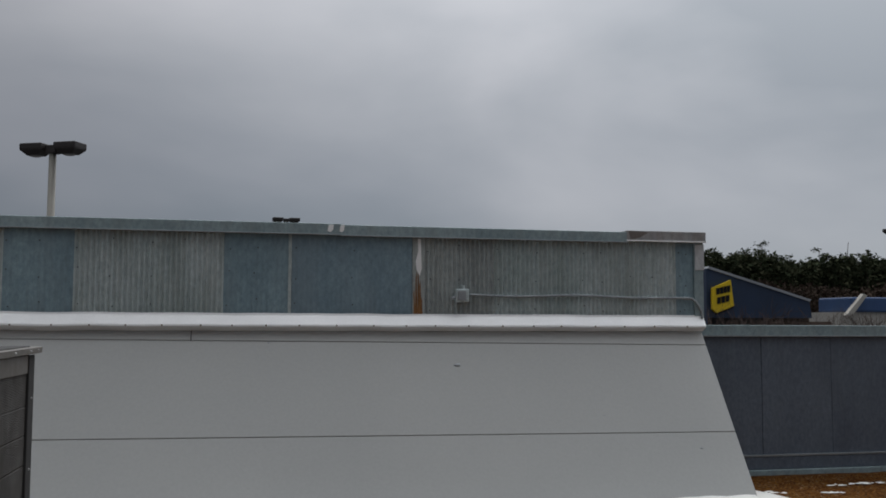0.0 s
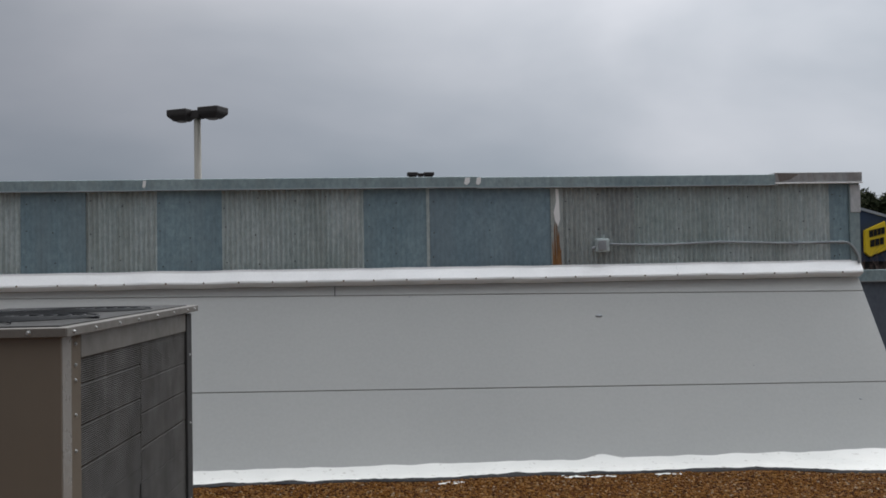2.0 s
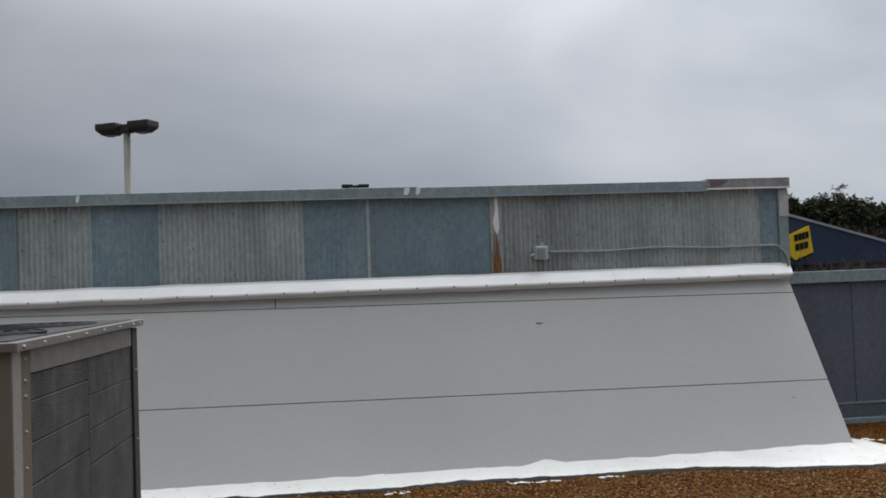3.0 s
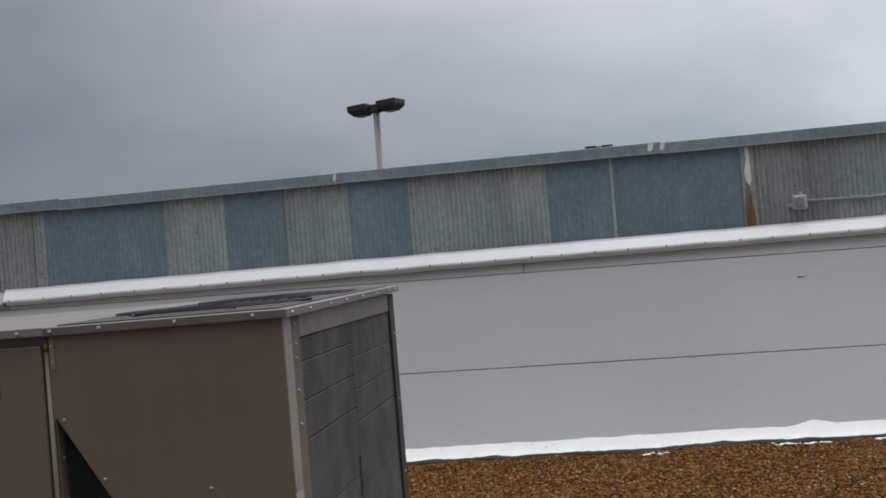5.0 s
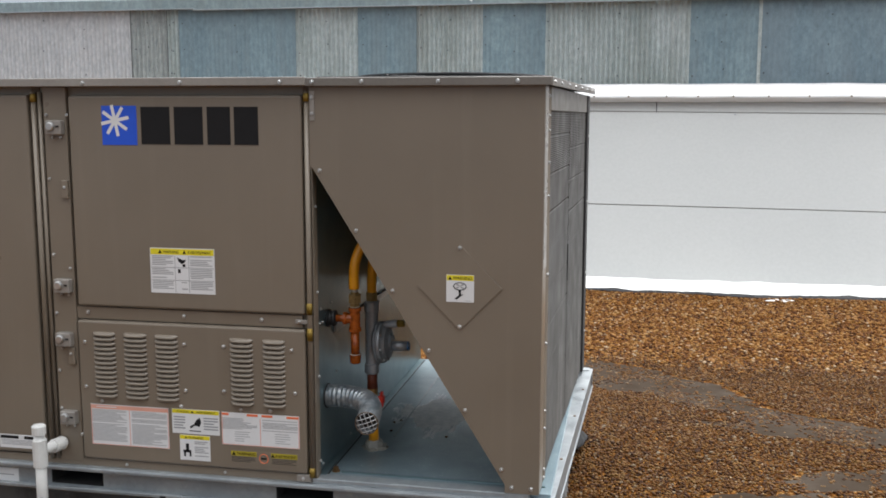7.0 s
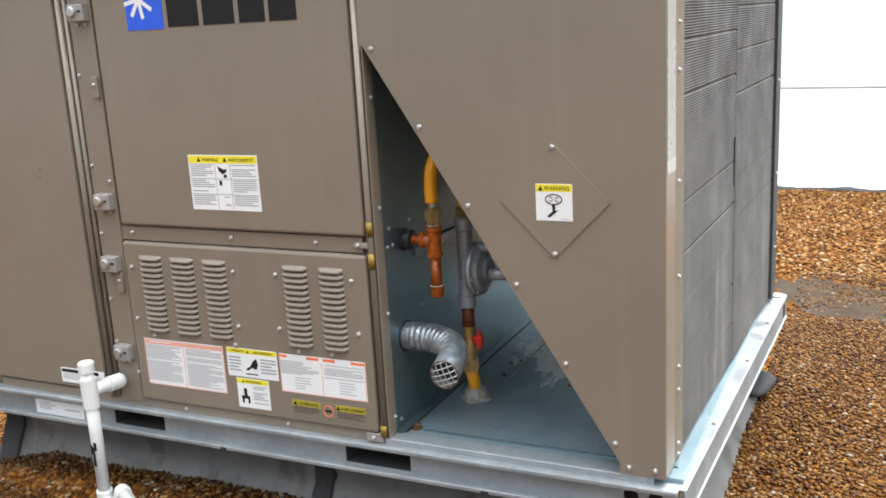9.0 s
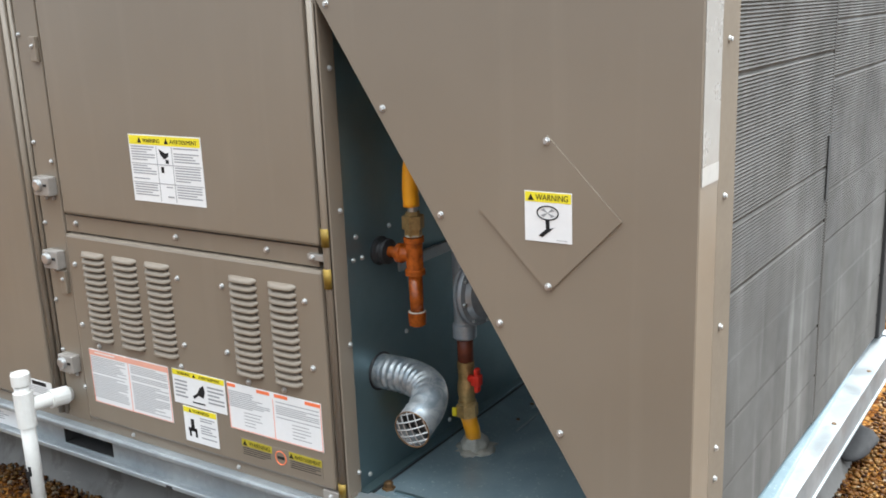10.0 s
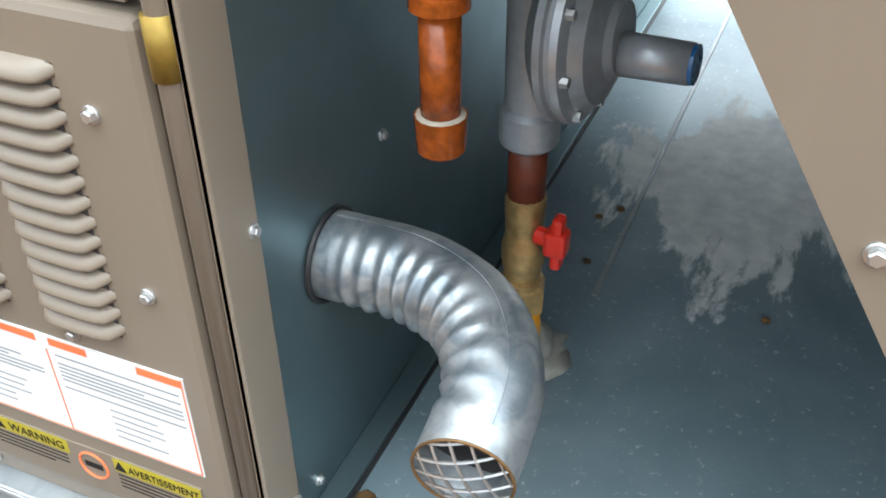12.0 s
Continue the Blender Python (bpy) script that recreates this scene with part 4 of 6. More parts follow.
lid = part("lid", lid_sheet(UX0 - 0.02, 0.020, -0.016, UY1 + 0.045, 1.490, 1.504), lid_mat, ac, "grey-brown lid with a folded edge")
part("lid_edge", boxes((-0.722, SIDE_X + 0.019, -0.021, -0.014, 1.480, 1.5035), bevel=0.002), lid_mat, ac)
part("lid_edge", boxes((UX0 - 0.02, -0.71, -0.025, -0.016, 1.482, 1.506), bevel=0.002), hinge_mat, ac)
fold = boxes((0.015, 0.022, -0.018, UY1 + 0.045, 1.480, 1.5035), bevel=0.002)
for v in fold.verts:
    v.co.z += 0.007 * max(0.0, v.co.y)
part("lid_edge", sided(fold), lid_mat, ac)
part("lid_top", lid_sheet(-0.69, -0.01, 0.02, UY1 - 0.02, 1.504, 1.508), dark_void, ac, "wet dark top")
for x in (-2.05, -1.72, -1.40, -1.09, -0.785, -0.69, -0.545, -0.326, -0.105):
    screw(ac, x, 1.492, -0.0215 if x > -0.71 else -0.0255)
for y in (0.03, 0.2, 0.42, 0.62, 0.85, 1.08, 1.3, 1.42):
    side_screw(y, 1.491 + 0.007 * y, 0.022, 0.9)
for cx, cy in ((-0.35, 0.37), (-0.35, 1.04)):
    guard = bmesh.new()
    for k in range(7):
        rr = 0.06 + 0.04 * k
        ring = [(cx + rr * math.cos(a), cy + rr * math.sin(a), 1.5205 - 0.003 * (k / 6) ** 2) for a in (2 * math.pi * i / 40 for i in range(41))]
        sweep(guard, ring, 0.0028, 5, False)
    for i in range(6):
        a = math.pi * i / 3
        sweep(guard, [(cx + 0.05 * math.cos(a), cy + 0.05 * math.sin(a), 1.5185), (cx + 0.31 * math.cos(a), cy + 0.31 * math.sin(a), 1.514)], 0.0035, 5)
    part("fan_guard", guard, black_rubber, ac, "black wire fan guard")

# doors
upper = part("upper_door", boxes((-1.468, -0.7305, 0.0, 0.030, 0.827, 1.457), bevel=0.007), paint, ac, "large brown upper access door")
lower = part("lower_door", boxes((-1.474, -0.7305, 0.0, 0.030, 0.345, 0.783), bevel=0.007), paint, ac, "brown lower access door with louvres")
left = part("left_door", boxes((-2.03, -1.604, 0.0, 0.030, 0.348, 1.460), bevel=0.007), paint, ac, "tall brown access door")
part("left_frame", boxes((UX0, -2.034, 0.008, 0.030, 0.33, TOP), bevel=0.002), paint, ac)
part("centre_post", boxes((-1.555, -1.478, 0.006, 0.030, 0.33, TOP), bevel=0.003), paint, ac)
part("door_rail", boxes((-1.476, -0.742, 0.010, 0.028, 0.787, 0.823)), paint, ac)
part("sill", boxes((-2.03, -0.70, 0.008, 0.028, 0.318, 0.343), bevel=0.002), paint, ac)
part("bay_post", boxes((-0.7095, -0.702, 0.002, 0.03, 0.335, TOP), (-0.709, -0.7018, 0.002, 0.042, 0.335, 1.25), bevel=0.002), paint, ac)
for x in (-0.7165, -1.585):
    part("hinge_rod", tube([(x, 0.005, 0.336), (x, 0.005, 1.468)], 0.0078, 12), paint, ac, smooth=True)
    part("hinge_recess", boxes((x - 0.014, x + 0.012, 0.018, 0.024, 0.33, TOP)), post_mat, ac)
    for z0, z1 in ((0.338, 0.366), (0.752, 0.788), (0.829, 0.862), (1.438, 1.462)) if x > -1 else ((1.438, 1.462),):
        part("hinge_knuckle", tube([(x, 0.004, z0), (x, 0.004, z1)], 0.0094, 12), brass, ac, "brass hinge knuckle", smooth=True)
part("hinge_rod", tube([(-1.567, 0.009, 0.336), (-1.567, 0.009, 1.468)], 0.006, 10), paint, ac, smooth=True)
for plate_box in ((-0.762, -0.712, 0.002, 0.012, 0.800, 0.812), (-0.765, -0.72, 0.0, 0.012, 0.322, 0.343), (-0.704, -0.69, -0.003, 0.006, 1.385, 1.468)):
    part("hinge_plate", boxes(plate_box, bevel=0.001), hinge_mat, ac)
for x, z, y in ((-0.750, 0.806, 0.001), (-0.698, 1.45, -0.003), (-0.698, 1.405, -0.003), (-0.745, 0.332, -0.001)):
    screw(ac, x, z, y, 0, 0.9)
for x in (-1.44, -1.12, -0.87):
    screw(ac, x, 0.806, 0.009)
for x in (-1.33, -1.0):
    screw(ac, x, 0.331, 0.007, 0, 0.8)
for z in (1.40, 1.21, 0.98, 0.80, 0.62, 0.50):
    screw(ac, -1.545, z, 0.005, 0, 0.85)
for x, z in ((-1.49, 0.94), (-1.475, 1.40), (-1.478, 0.42), (-2.12, 1.44), (-2.10, 0.36), (-2.09, 0.55), (-2.09, 0.48), (-2.13, 0.92)):
    screw(ac, x, z, 0.004, 0, 0.85)


# one louvre: a pressed pillow, open underneath
def louvre(w):
    bm = bmesh.new()
    rows = []
    prof = ((0.0, 0.0), (-0.0050, -0.0022), (-0.0092, -0.0056), (-0.0112, -0.0096), (-0.0104, -0.0120), (-0.0040, -0.0136))
    for i in range(11):
        s = -1 + 2 * i / 10
        k = max(0.0, 1 - abs(s) ** 5) ** 0.6
        rows.append([bm.verts.new((s * w / 2, y * k, z * (0.55 + 0.45 * k) - 0.0012 * (1 - k))) for y, z in prof])
    for a, b in zip(rows, rows[1:]):
        for k in range(5):
            bm.faces.new((a[k], a[k + 1], b[k + 1], b[k]))
    return mesh_of("louvre", bm, paint, True)


for x0, w in ((-1.421, 0.075), (-1.319, 0.078), (-1.215, 0.076), (-0.970, 0.074), (-0.866, 0.071)):
    me = louvre(w)
    for k in range(14):
        ob = new("louvre", me)
        ob.parent = lower
        ob.location = (x0 + w / 2, 0.0, 0.749 - 0.0147 * k)
    # dark sheet on the solid door paints the shade in the slots
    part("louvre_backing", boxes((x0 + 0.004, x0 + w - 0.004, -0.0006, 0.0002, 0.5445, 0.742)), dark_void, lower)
for x, z in ((-1.45, 0.715), (-1.452, 0.575), (-1.40, 0.532), (-1.118, 0.722), (-1.118, 0.58), (-1.135, 0.53), (-0.99, 0.722), (-0.993, 0.585), (-0.94, 0.532), (-0.845, 0.533), (-0.775, 0.72), (-0.766, 0.591)):
    screw(lower, x, z)


# latches
def latch(x, z):
    lt = part("latch", boxes((x - 0.03, x + 0.022, -0.016, 0.008, z - 0.02, z + 0.022), bevel=0.003), hinge_mat, ac, "grey quarter-turn latch")
    b = bmesh.new()
    lathe(b, (x - 0.012, -0.016, z + 0.004), (0, -1, 0), [(0, 0.014), (0.006, 0.013), (0.008, 0.010)], 14)
    part("latch_knob", b, screw_mat, lt, "bright latch knob", smooth=False)
    part("latch_slot", boxes((x + 0.006, x + 0.016, -0.018, -0.015, z + 0.002, z + 0.007)), black_ink, lt)
    for dx in (-0.018, 0.008):
        screw(lt, x + dx, z - 0.028, 0.004, 0, 0.7)


for x, z in ((-1.507, 1.362), (-1.507, 0.886), (-1.512, 0.720), (-1.510, 0.474), (-2.078, 1.415), (-2.09, 0.396)):
    latch(x, z)
for x, z in ((-1.488, 1.178), (-1.494, 0.668)):
    part("catch_plate", boxes((x - 0.012, x + 0.008, -0.004, 0.006, z - 0.025, z + 0.028), bevel=0.002), paint, ac)
    screw(ac, x - 0.003, z + 0.008, -0.004, 0, 0.8)

# maker's badge: plain shapes only
badge = part("badge_square", boxes((-1.357, -1.244, -0.0012, 0.0, 1.313, 1.427)), blue_ink, upper, "blue square badge")
star = bmesh.new()
for i in range(4):
    a = math.pi * i / 4 + 0.2
    c, s = math.cos(a), math.sin(a)
    pts = [(-1.314 + c * 0.046 - s * 0.005, 1.384 + s * 0.046 + c * 0.005), (-1.314 + c * 0.046 + s * 0.005, 1.384 + s * 0.046 - c * 0.005), (-1.314 - c * 0.046 + s * 0.005, 1.384 - s * 0.046 - c * 0.005), (-1.314 - c * 0.046 - s * 0.005, 1.384 - s * 0.046 + c * 0.005)]
    star.faces.new([star.verts.new((x, -0.0016 - 0.0001 * i, z)) for x, z in pts])
part("badge_star", star, white_vinyl, badge, "white star of plain bars")
for x0, x1 in ((-1.230, -1.138), (-1.124, -1.034), (-1.020, -0.948), (-0.936, -0.862)):
    part("badge_block", boxes((x0, x1, -0.0012, 0.0, 1.316, 1.424)), black_ink, upper, "plain black block of the badge")


# stickers
def bars(x0, x1, z1, z0, pitch, y, seed, thick=0.45):
    rnd = random.Random(seed)
    bm = bmesh.new()
    z = z1
    while z - pitch > z0:
        end = x1 - (x1 - x0) * (rnd.random() * 0.45 if rnd.random() < 0.45 else 0.02)
        if rnd.random() > 0.08:
            box(bm, x0, end, y - 0.0003, y, z - pitch * thick, z)
        z -= pitch
    return bm


def sticker(x0, x1, z0, z1, on, words, y=0.0, base=white_vinyl):
    return part("label", boxes((x0, x1, y - 0.0010, y, z0, z1)), base, on, words), y - 0.0010


# warning label on the upper door
s, y = sticker(-1.218, -1.010, 0.877, 1.012, upper, "white warning label with a yellow header")
part("header", boxes((-1.216, -1.012, y - 0.0003, y, 0.992, 1.01)), yellow_ink, s)
letters("WARNING", 0.0085, black_ink, s, -1.175, y - 0.0005, 0.9965, width=0.05)
letters("AVERTISSEMENT", 0.0085, black_ink, s, -1.096, y - 0.0005, 0.9965, width=0.076)
for x in (-1.185, -1.106):
    part("triangle", polygon([(x - 0.006, 0.9955), (x + 0.006, 0.9955), (x, 1.007)], y - 0.0006, y), black_ink, s)
for k, (zt, zb) in enumerate(((0.989, 0.957), (0.951, 0.919), (0.913, 0.884))):
    part("print", bars(-1.212, -1.142, zt, zb, 0.0052, y, k), grey_ink, s)
    part("print", bars(-1.088, -1.016, zt, zb, 0.0052, y, k + 9), grey_ink, s)
    if k < 2:
        part("rule", boxes((-1.215, -1.013, y - 0.0003, y, zb - 0.0038, zb - 0.0022)), grey_ink, s)
pieces("rule", ((-1.138, -1.1367, y - 0.0003, y, 0.88, 0.99), (-1.0935, -1.092, y - 0.0003, y, 0.88, 0.99)), grey_ink, s)
part("symbol", polygon([(-1.130, 0.985), (-1.112, 0.977), (-1.102, 0.979), (-1.104, 0.971), (-1.116, 0.965), (-1.126, 0.973)], y - 0.0004, y), black_ink, s)
pieces("symbol", ((-1.113, -1.104, y - 0.0004, y, 0.957, 0.965), (-1.128, -1.120, y - 0.0004, y, 0.938, 0.95)), black_ink, s)
pieces("symbol", ((-1.116, -1.098, y - 0.0004, y, 0.889, 0.892), (-1.118, -1.100, y - 0.0004, y, 0.909, 0.911)), grey_ink, s)

# operating labels on the lower door
for x0, x1, z0, head in ((-1.440, -1.178, 0.394, 0), (-1.003, -0.754, 0.422, 1)):
    s, y = sticker(x0, x1, z0, 0.522, lower, "white printed instruction label with an orange header")
    w = x1 - x0
    if head == 0:
        part("header", boxes((x0 + 0.002, x1 - 0.002, y - 0.0003, y, 0.508, 0.520)), salmon_ink, s)
        part("print", bars(x0 + 0.02, x0 + w * 0.42, 0.516, 0.511, 0.004, y - 0.0003, 3, 0.6), white_vinyl, s)
    else:
        pieces("header", ((x0 + 0.002, x0 + 0.024, y - 0.0003, y, 0.513, 0.520), (x0 + w * 0.33, x0 + w * 0.47, y - 0.0003, y, 0.513, 0.520), (x0 + w * 0.52, x0 + w * 0.66, y - 0.0003, y, 0.513, 0.520), (x1 - 0.04, x1 - 0.002, y - 0.0003, y, 0.513, 0.520)), orange_ink, s)
    for k, (a, b) in enumerate(((0.01, 0.47), (0.53, 0.985))):
        part("print", bars(x0 + w * a, x0 + w * b, 0.505, z0 + 0.045 if head else z0 + 0.006, 0.0040, y, 20 + k + head * 5, 0.4), grey_ink, s)
        if head:
            part("print", bars(x0 + w * (a + 0.16), x0 + w * (b - 0.1), z0 + 0.042, z0 + 0.006, 0.007, y, 40 + k, 0.22), grey_ink, s)
    part("rule", boxes((x0 + w * 0.499, x0 + w * 0.504, y - 0.0003, y, z0 + 0.002, 0.508)), orange_ink, s)
    pieces("rule", ((x0 + 0.001, x0 + 0.0022, y - 0.0003, y, z0 + 0.001, 0.521), (x1 - 0.0022, x1 - 0.001, y - 0.0003, y, z0 + 0.001, 0.521), (x0 + 0.001, x1 - 0.001, y - 0.0003, y, z0 + 0.001, z0 + 0.002)), orange_ink, s)
s, y = sticker(-1.166, -1.010, 0.447, 0.523, lower, "small white warning label with a yellow header")
part("header", boxes((-1.165, -1.011, y - 0.0003, y, 0.510, 0.522)), yellow_ink, s)
letters("WARNING", 0.006, black_ink, s, -1.150, y - 0.0005, 0.513, width=0.04)
part("triangle", polygon([(-1.104, 0.512), (-1.094, 0.512), (-1.099, 0.520)], y - 0.0006, y), black_ink, s)
letters("AVERTISSEMENT", 0.006, black_ink, s, -1.085, y - 0.0005, 0.513, width=0.062)
part("print", bars(-1.160, -1.122, 0.500, 0.455, 0.0085, y, 5), grey_ink, s)
part("print", bars(-1.062, -1.014, 0.500, 0.455, 0.0085, y, 6), grey_ink, s)
part("symbol", polygon([(-1.108, 0.470), (-1.094, 0.478), (-1.085, 0.492), (-1.074, 0.499), (-1.070, 0.484), (-1.076, 0.470), (-1.090, 0.474), (-1.104, 0.464)], y - 0.0004, y), black_ink, s)
part("symbol", boxes((-1.110, -1.072, y - 0.0004, y, 0.455, 0.458)), black_ink, s)
s, y = sticker(-1.143, -1.043, 0.364, 0.443, lower, "small white warning label with a yellow header")
part("header", boxes((-1.142, -1.044, y - 0.0003, y, 0.430, 0.442)), yellow_ink, s)
letters("WARNING", 0.007, black_ink, s, -1.115, y - 0.0005, 0.4325, width=0.05)
part("triangle", polygon([(-1.126, 0.432), (-1.118, 0.432), (-1.122, 0.4395)], y - 0.0006, y), black_ink, s)
pieces("symbol", ((-1.132, -1.106, y - 0.0004, y, 0.388, 0.396), (-1.123, -1.113, y - 0.0004, y, 0.392, 0.416), (-1.130, -1.124, y - 0.0004, y, 0.376, 0.390), (-1.112, -1.106, y - 0.0004, y, 0.376, 0.390)), black_ink, s)
part("print", bars(-1.094, -1.048, 0.424, 0.370, 0.0055, y, 7), grey_ink, s)
s, y = sticker(-0.976, -0.761, 0.364, 0.405, lower, "brown strip label with yellow warnings", base=paint)
part("header", boxes((-0.975, -0.892, y - 0.0003, y, 0.389, 0.404)), olive_ink, s)
part("header", boxes((-0.846, -0.762, y - 0.0003, y, 0.389, 0.404)), olive_ink, s)
letters("WARNING", 0.009, black_ink, s, -0.955, y - 0.0005, 0.392, width=0.058)
letters("AVERTISSEMENT", 0.008, black_ink, s, -0.832, y - 0.0005, 0.392, width=0.068)
for x in (-0.966, -0.840):
    part("triangle", polygon([(x - 0.006, 0.391), (x + 0.006, 0.391), (x, 0.402)], y - 0.0006, y), black_ink, s)
b = bmesh.new()
sweep(b, [(-0.869 + 0.014 * math.cos(a), y - 0.0002, 0.385 + 0.014 * math.sin(a)) for a in (2 * math.pi * i / 24 for i in range(25))], 0.0012, 5, False)
part("ring", b, orange_ink, s)
part("symbol", boxes((-0.878, -0.860, y - 0.0004, y, 0.382, 0.388)), black_ink, s)
part("print", bars(-0.973, -0.895, 0.386, 0.367, 0.0045, y, 11, 0.3), black_ink, s)
part("print", bars(-0.844, -0.764, 0.386, 0.367, 0.0045, y, 12, 0.3), black_ink, s)

# fan warning on the diamond hatch
s, y = sticker(-0.3045, -0.2245, 0.884, 0.961, hatch, "white fan warning label with a yellow header", -0.0032)
part("header", boxes((-0.3035, -0.2255, y - 0.0003, y, 0.945, 0.960)), yellow_ink, s)
letters("WARNING", 0.0095, black_ink, s, -0.2855, y - 0.0005, 0.948, width=0.055)
part("triangle", polygon([(-0.299, 0.947), (-0.288, 0.947), (-0.2935, 0.957)], y - 0.0006, y), black_ink, s)
b = bmesh.new()
sweep(b, [(-0.265 + 0.018 * math.cos(a), y - 0.0002, 0.929 + 0.0105 * math.sin(a)) for a in (2 * math.pi * i / 24 for i in range(25))], 0.0012, 5, False)
part("ring", b, black_ink, s)
for k in range(4):
    a = 0.5 + k * math.pi / 2
    part("symbol", polygon([(-0.265, 0.929), (-0.265 + 0.014 * math.cos(a), 0.929 + 0.008 * math.sin(a)), (-0.265 + 0.014 * math.cos(a + 0.55), 0.929 + 0.008 * math.sin(a + 0.55))], y - 0.0005, y), grey_ink, s)
part("symbol", polygon([(-0.269, 0.918), (-0.262, 0.918), (-0.262, 0.905), (-0.254, 0.907), (-0.274, 0.891), (-0.281, 0.893), (-0.268, 0.904)], y - 0.0005, y), black_ink, s)
part("print", bars(-0.25, -0.227, 0.8885, 0.8855, 0.0022, y, 3, 0.4), grey_ink, s)

# stickers on the tall door
s, y = sticker(-2.024, -1.938, 1.435, 1.470, left, "white label with a yellow-green header")
part("header", boxes((-2.023, -1.939, y - 0.0003, y, 1.456, 1.469)), yellow_ink, s)
part("print", bars(-2.015, -1.95, 1.452, 1.438, 0.004, y, 1), grey_ink, s)
s, y = sticker(-2.026, -1.922, 1.395, 1.432, left, "white tag with black corners and a number")
pieces("header", ((-2.024, -1.985, y - 0.0003, y, 1.421, 1.430), (-1.963, -1.924, y - 0.0003, y, 1.421, 1.430)), black_ink, s)
letters("1", 0.022, black_ink, s, -1.978, y - 0.0005, 1.401)
s, y = sticker(-2.016, -1.925, 1.252, 1.392, left, "pink refrigerant label", base=pink_ink)
letters("R-410A", 0.017, red_ink, s, -2.008, y - 0.0005, 1.370, width=0.076)
part("header", boxes((-2.015, -1.926, y - 0.0003, y, 1.345, 1.364)), yellow_ink, s)
part("print", bars(-2.006, -1.935, 1.338, 1.262, 0.0062, y, 8, 0.35), red_ink, s)
s, y = sticker(-1.768, -1.604, 0.362, 0.405, left, "white serial plate with a black band")
pieces("header", ((-1.765, -1.700, y - 0.0003, y, 0.392, 0.402), (-1.68, -1.625, y - 0.0003, y, 0.392, 0.402)), black_ink, s)
part("print", bars(-1.762, -1.612, 0.388, 0.366, 0.0045, y, 4, 0.4), grey_ink, s)

# disconnect switch, outlet box, power conduit
sw = part("disconnect_plate", boxes((-2.195, -2.045, -0.010, 0.010, 1.058, 1.322), bevel=0.003), paint, ac, "brown plate of the power disconnect")
part("switch_label", boxes((-2.175, -2.105, -0.0115, -0.010, 1.262, 1.306)), black_ink, sw)
pieces("switch_print", ((-2.158, -2.125, -0.0119, -0.0115, 1.293, 1.299), (-2.165, -2.118, -0.0119, -0.0115, 1.270, 1.277)), grey_ink, sw)
part("switch_body", boxes((-2.183, -2.095, -0.055, -0.010, 1.125, 1.238), bevel=0.010), switch_grey, sw, "grey switch cover")
part("switch_handle", boxes((-2.172, -2.118, -0.075, -0.053, 1.185, 1.214), bevel=0.005), white_vinyl, sw, "pale switch handle")
ob_ = part("outlet_box", boxes((-2.215, -2.118, -0.040, 0.008, 0.418, 0.562), bevel=0.010), switch_grey, ac, "weatherproof outlet box with a clear cover")
part("outlet_cover", boxes((-2.208, -2.130, -0.078, -0.038, 0.425, 0.556), bevel=0.014), cover_mat, ob_, "clouded clear cover")
part("outlet_hinge", boxes((-2.134, -2.120, -0.058, -0.04, 0.44, 0.54), bevel=0.004), switch_grey, ob_)
pc = at_machine(thing("power_conduit", "grey power conduit running into the machine's side", "conduit"))
part("pipe", tube(arc([(-4.4, 0.35, 0.10), (-4.1, 0.3, 0.55), (-3.7, 0.24, 0.74), (-3.0, 0.12, 0.815), (-2.3, 0.02, 0.855)], 6), 0.014, 10), galv_rail, pc, smooth=True)
part("connector", tube([(-2.32, 0.022, 0.854), (-2.17, 0.008, 0.860), (-2.13, 0.004, 0.861)], 0.021, 12), galv_rail, pc)

# ---- base rails ----
POCKETS = ((-1.597, -1.416, 0.2525, 0.308), (-0.836, -0.654, 0.2525, 0.308))
RZ0, RZ1 = 0.244, 0.314
rail = part("base_rail", plate(-2.25, -0.005, RZ0, RZ1, 0.010, 0.014, (*POCKETS, (-0.111, 0.281, 0.017), (-0.056, 0.281, 0.017), (-2.215, 0.281, 0.012))), galv_rail, ac, "galvanised base rail with fork pockets")
part("rail_flange", boxes((-2.25, -0.005, -0.012, 0.026, RZ1, RZ1 + 0.005), bevel=0.002), galv_rail, rail)
part("rail_lip", boxes((-2.25, -0.005, -0.0135, -0.007, RZ1 - 0.009, RZ1 + 0.003), bevel=0.0025), galv_rail, rail)
part("rail_flange", boxes((-2.25, -0.005, -0.014, 0.013, RZ0 - 0.004, RZ0 + 0.002), bevel=0.0015), galv_rail, rail)
part("rail_lip", boxes((-2.25, -0.005, -0.0155, -0.010, RZ0 - 0.003, RZ0 + 0.008), bevel=0.002), galv_rail, rail)
for x0, x1, z0, z1 in POCKETS:
    # pocket walls are near-black: the shade inside is put into the colour
    part("fork_pocket", boxes((x0 - 0.004, x0, 0.012, 0.35, z0, z1), (x1, x1 + 0.004, 0.012, 0.35, z0, z1), (x0, x1, 0.012, 0.35, z1, z1 + 0.003), (x0, x1, 0.012, 0.35, z0 - 0.003, z0), (x0, x1, 0.34, 0.35, z0, z1)), dark_void, rail, "fork pocket with its inner shade painted dark")
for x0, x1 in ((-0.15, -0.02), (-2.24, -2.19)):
    # dark plate behind the round holes stands for the shade within
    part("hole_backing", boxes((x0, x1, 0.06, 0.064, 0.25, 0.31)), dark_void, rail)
side = part("base_rail", sided(boxes((0.036, 0.040, 0.004, 1.475, RZ0, RZ1), bevel=0.0015)), galv_rail, ac, "galvanised side rail with a wide ledge")
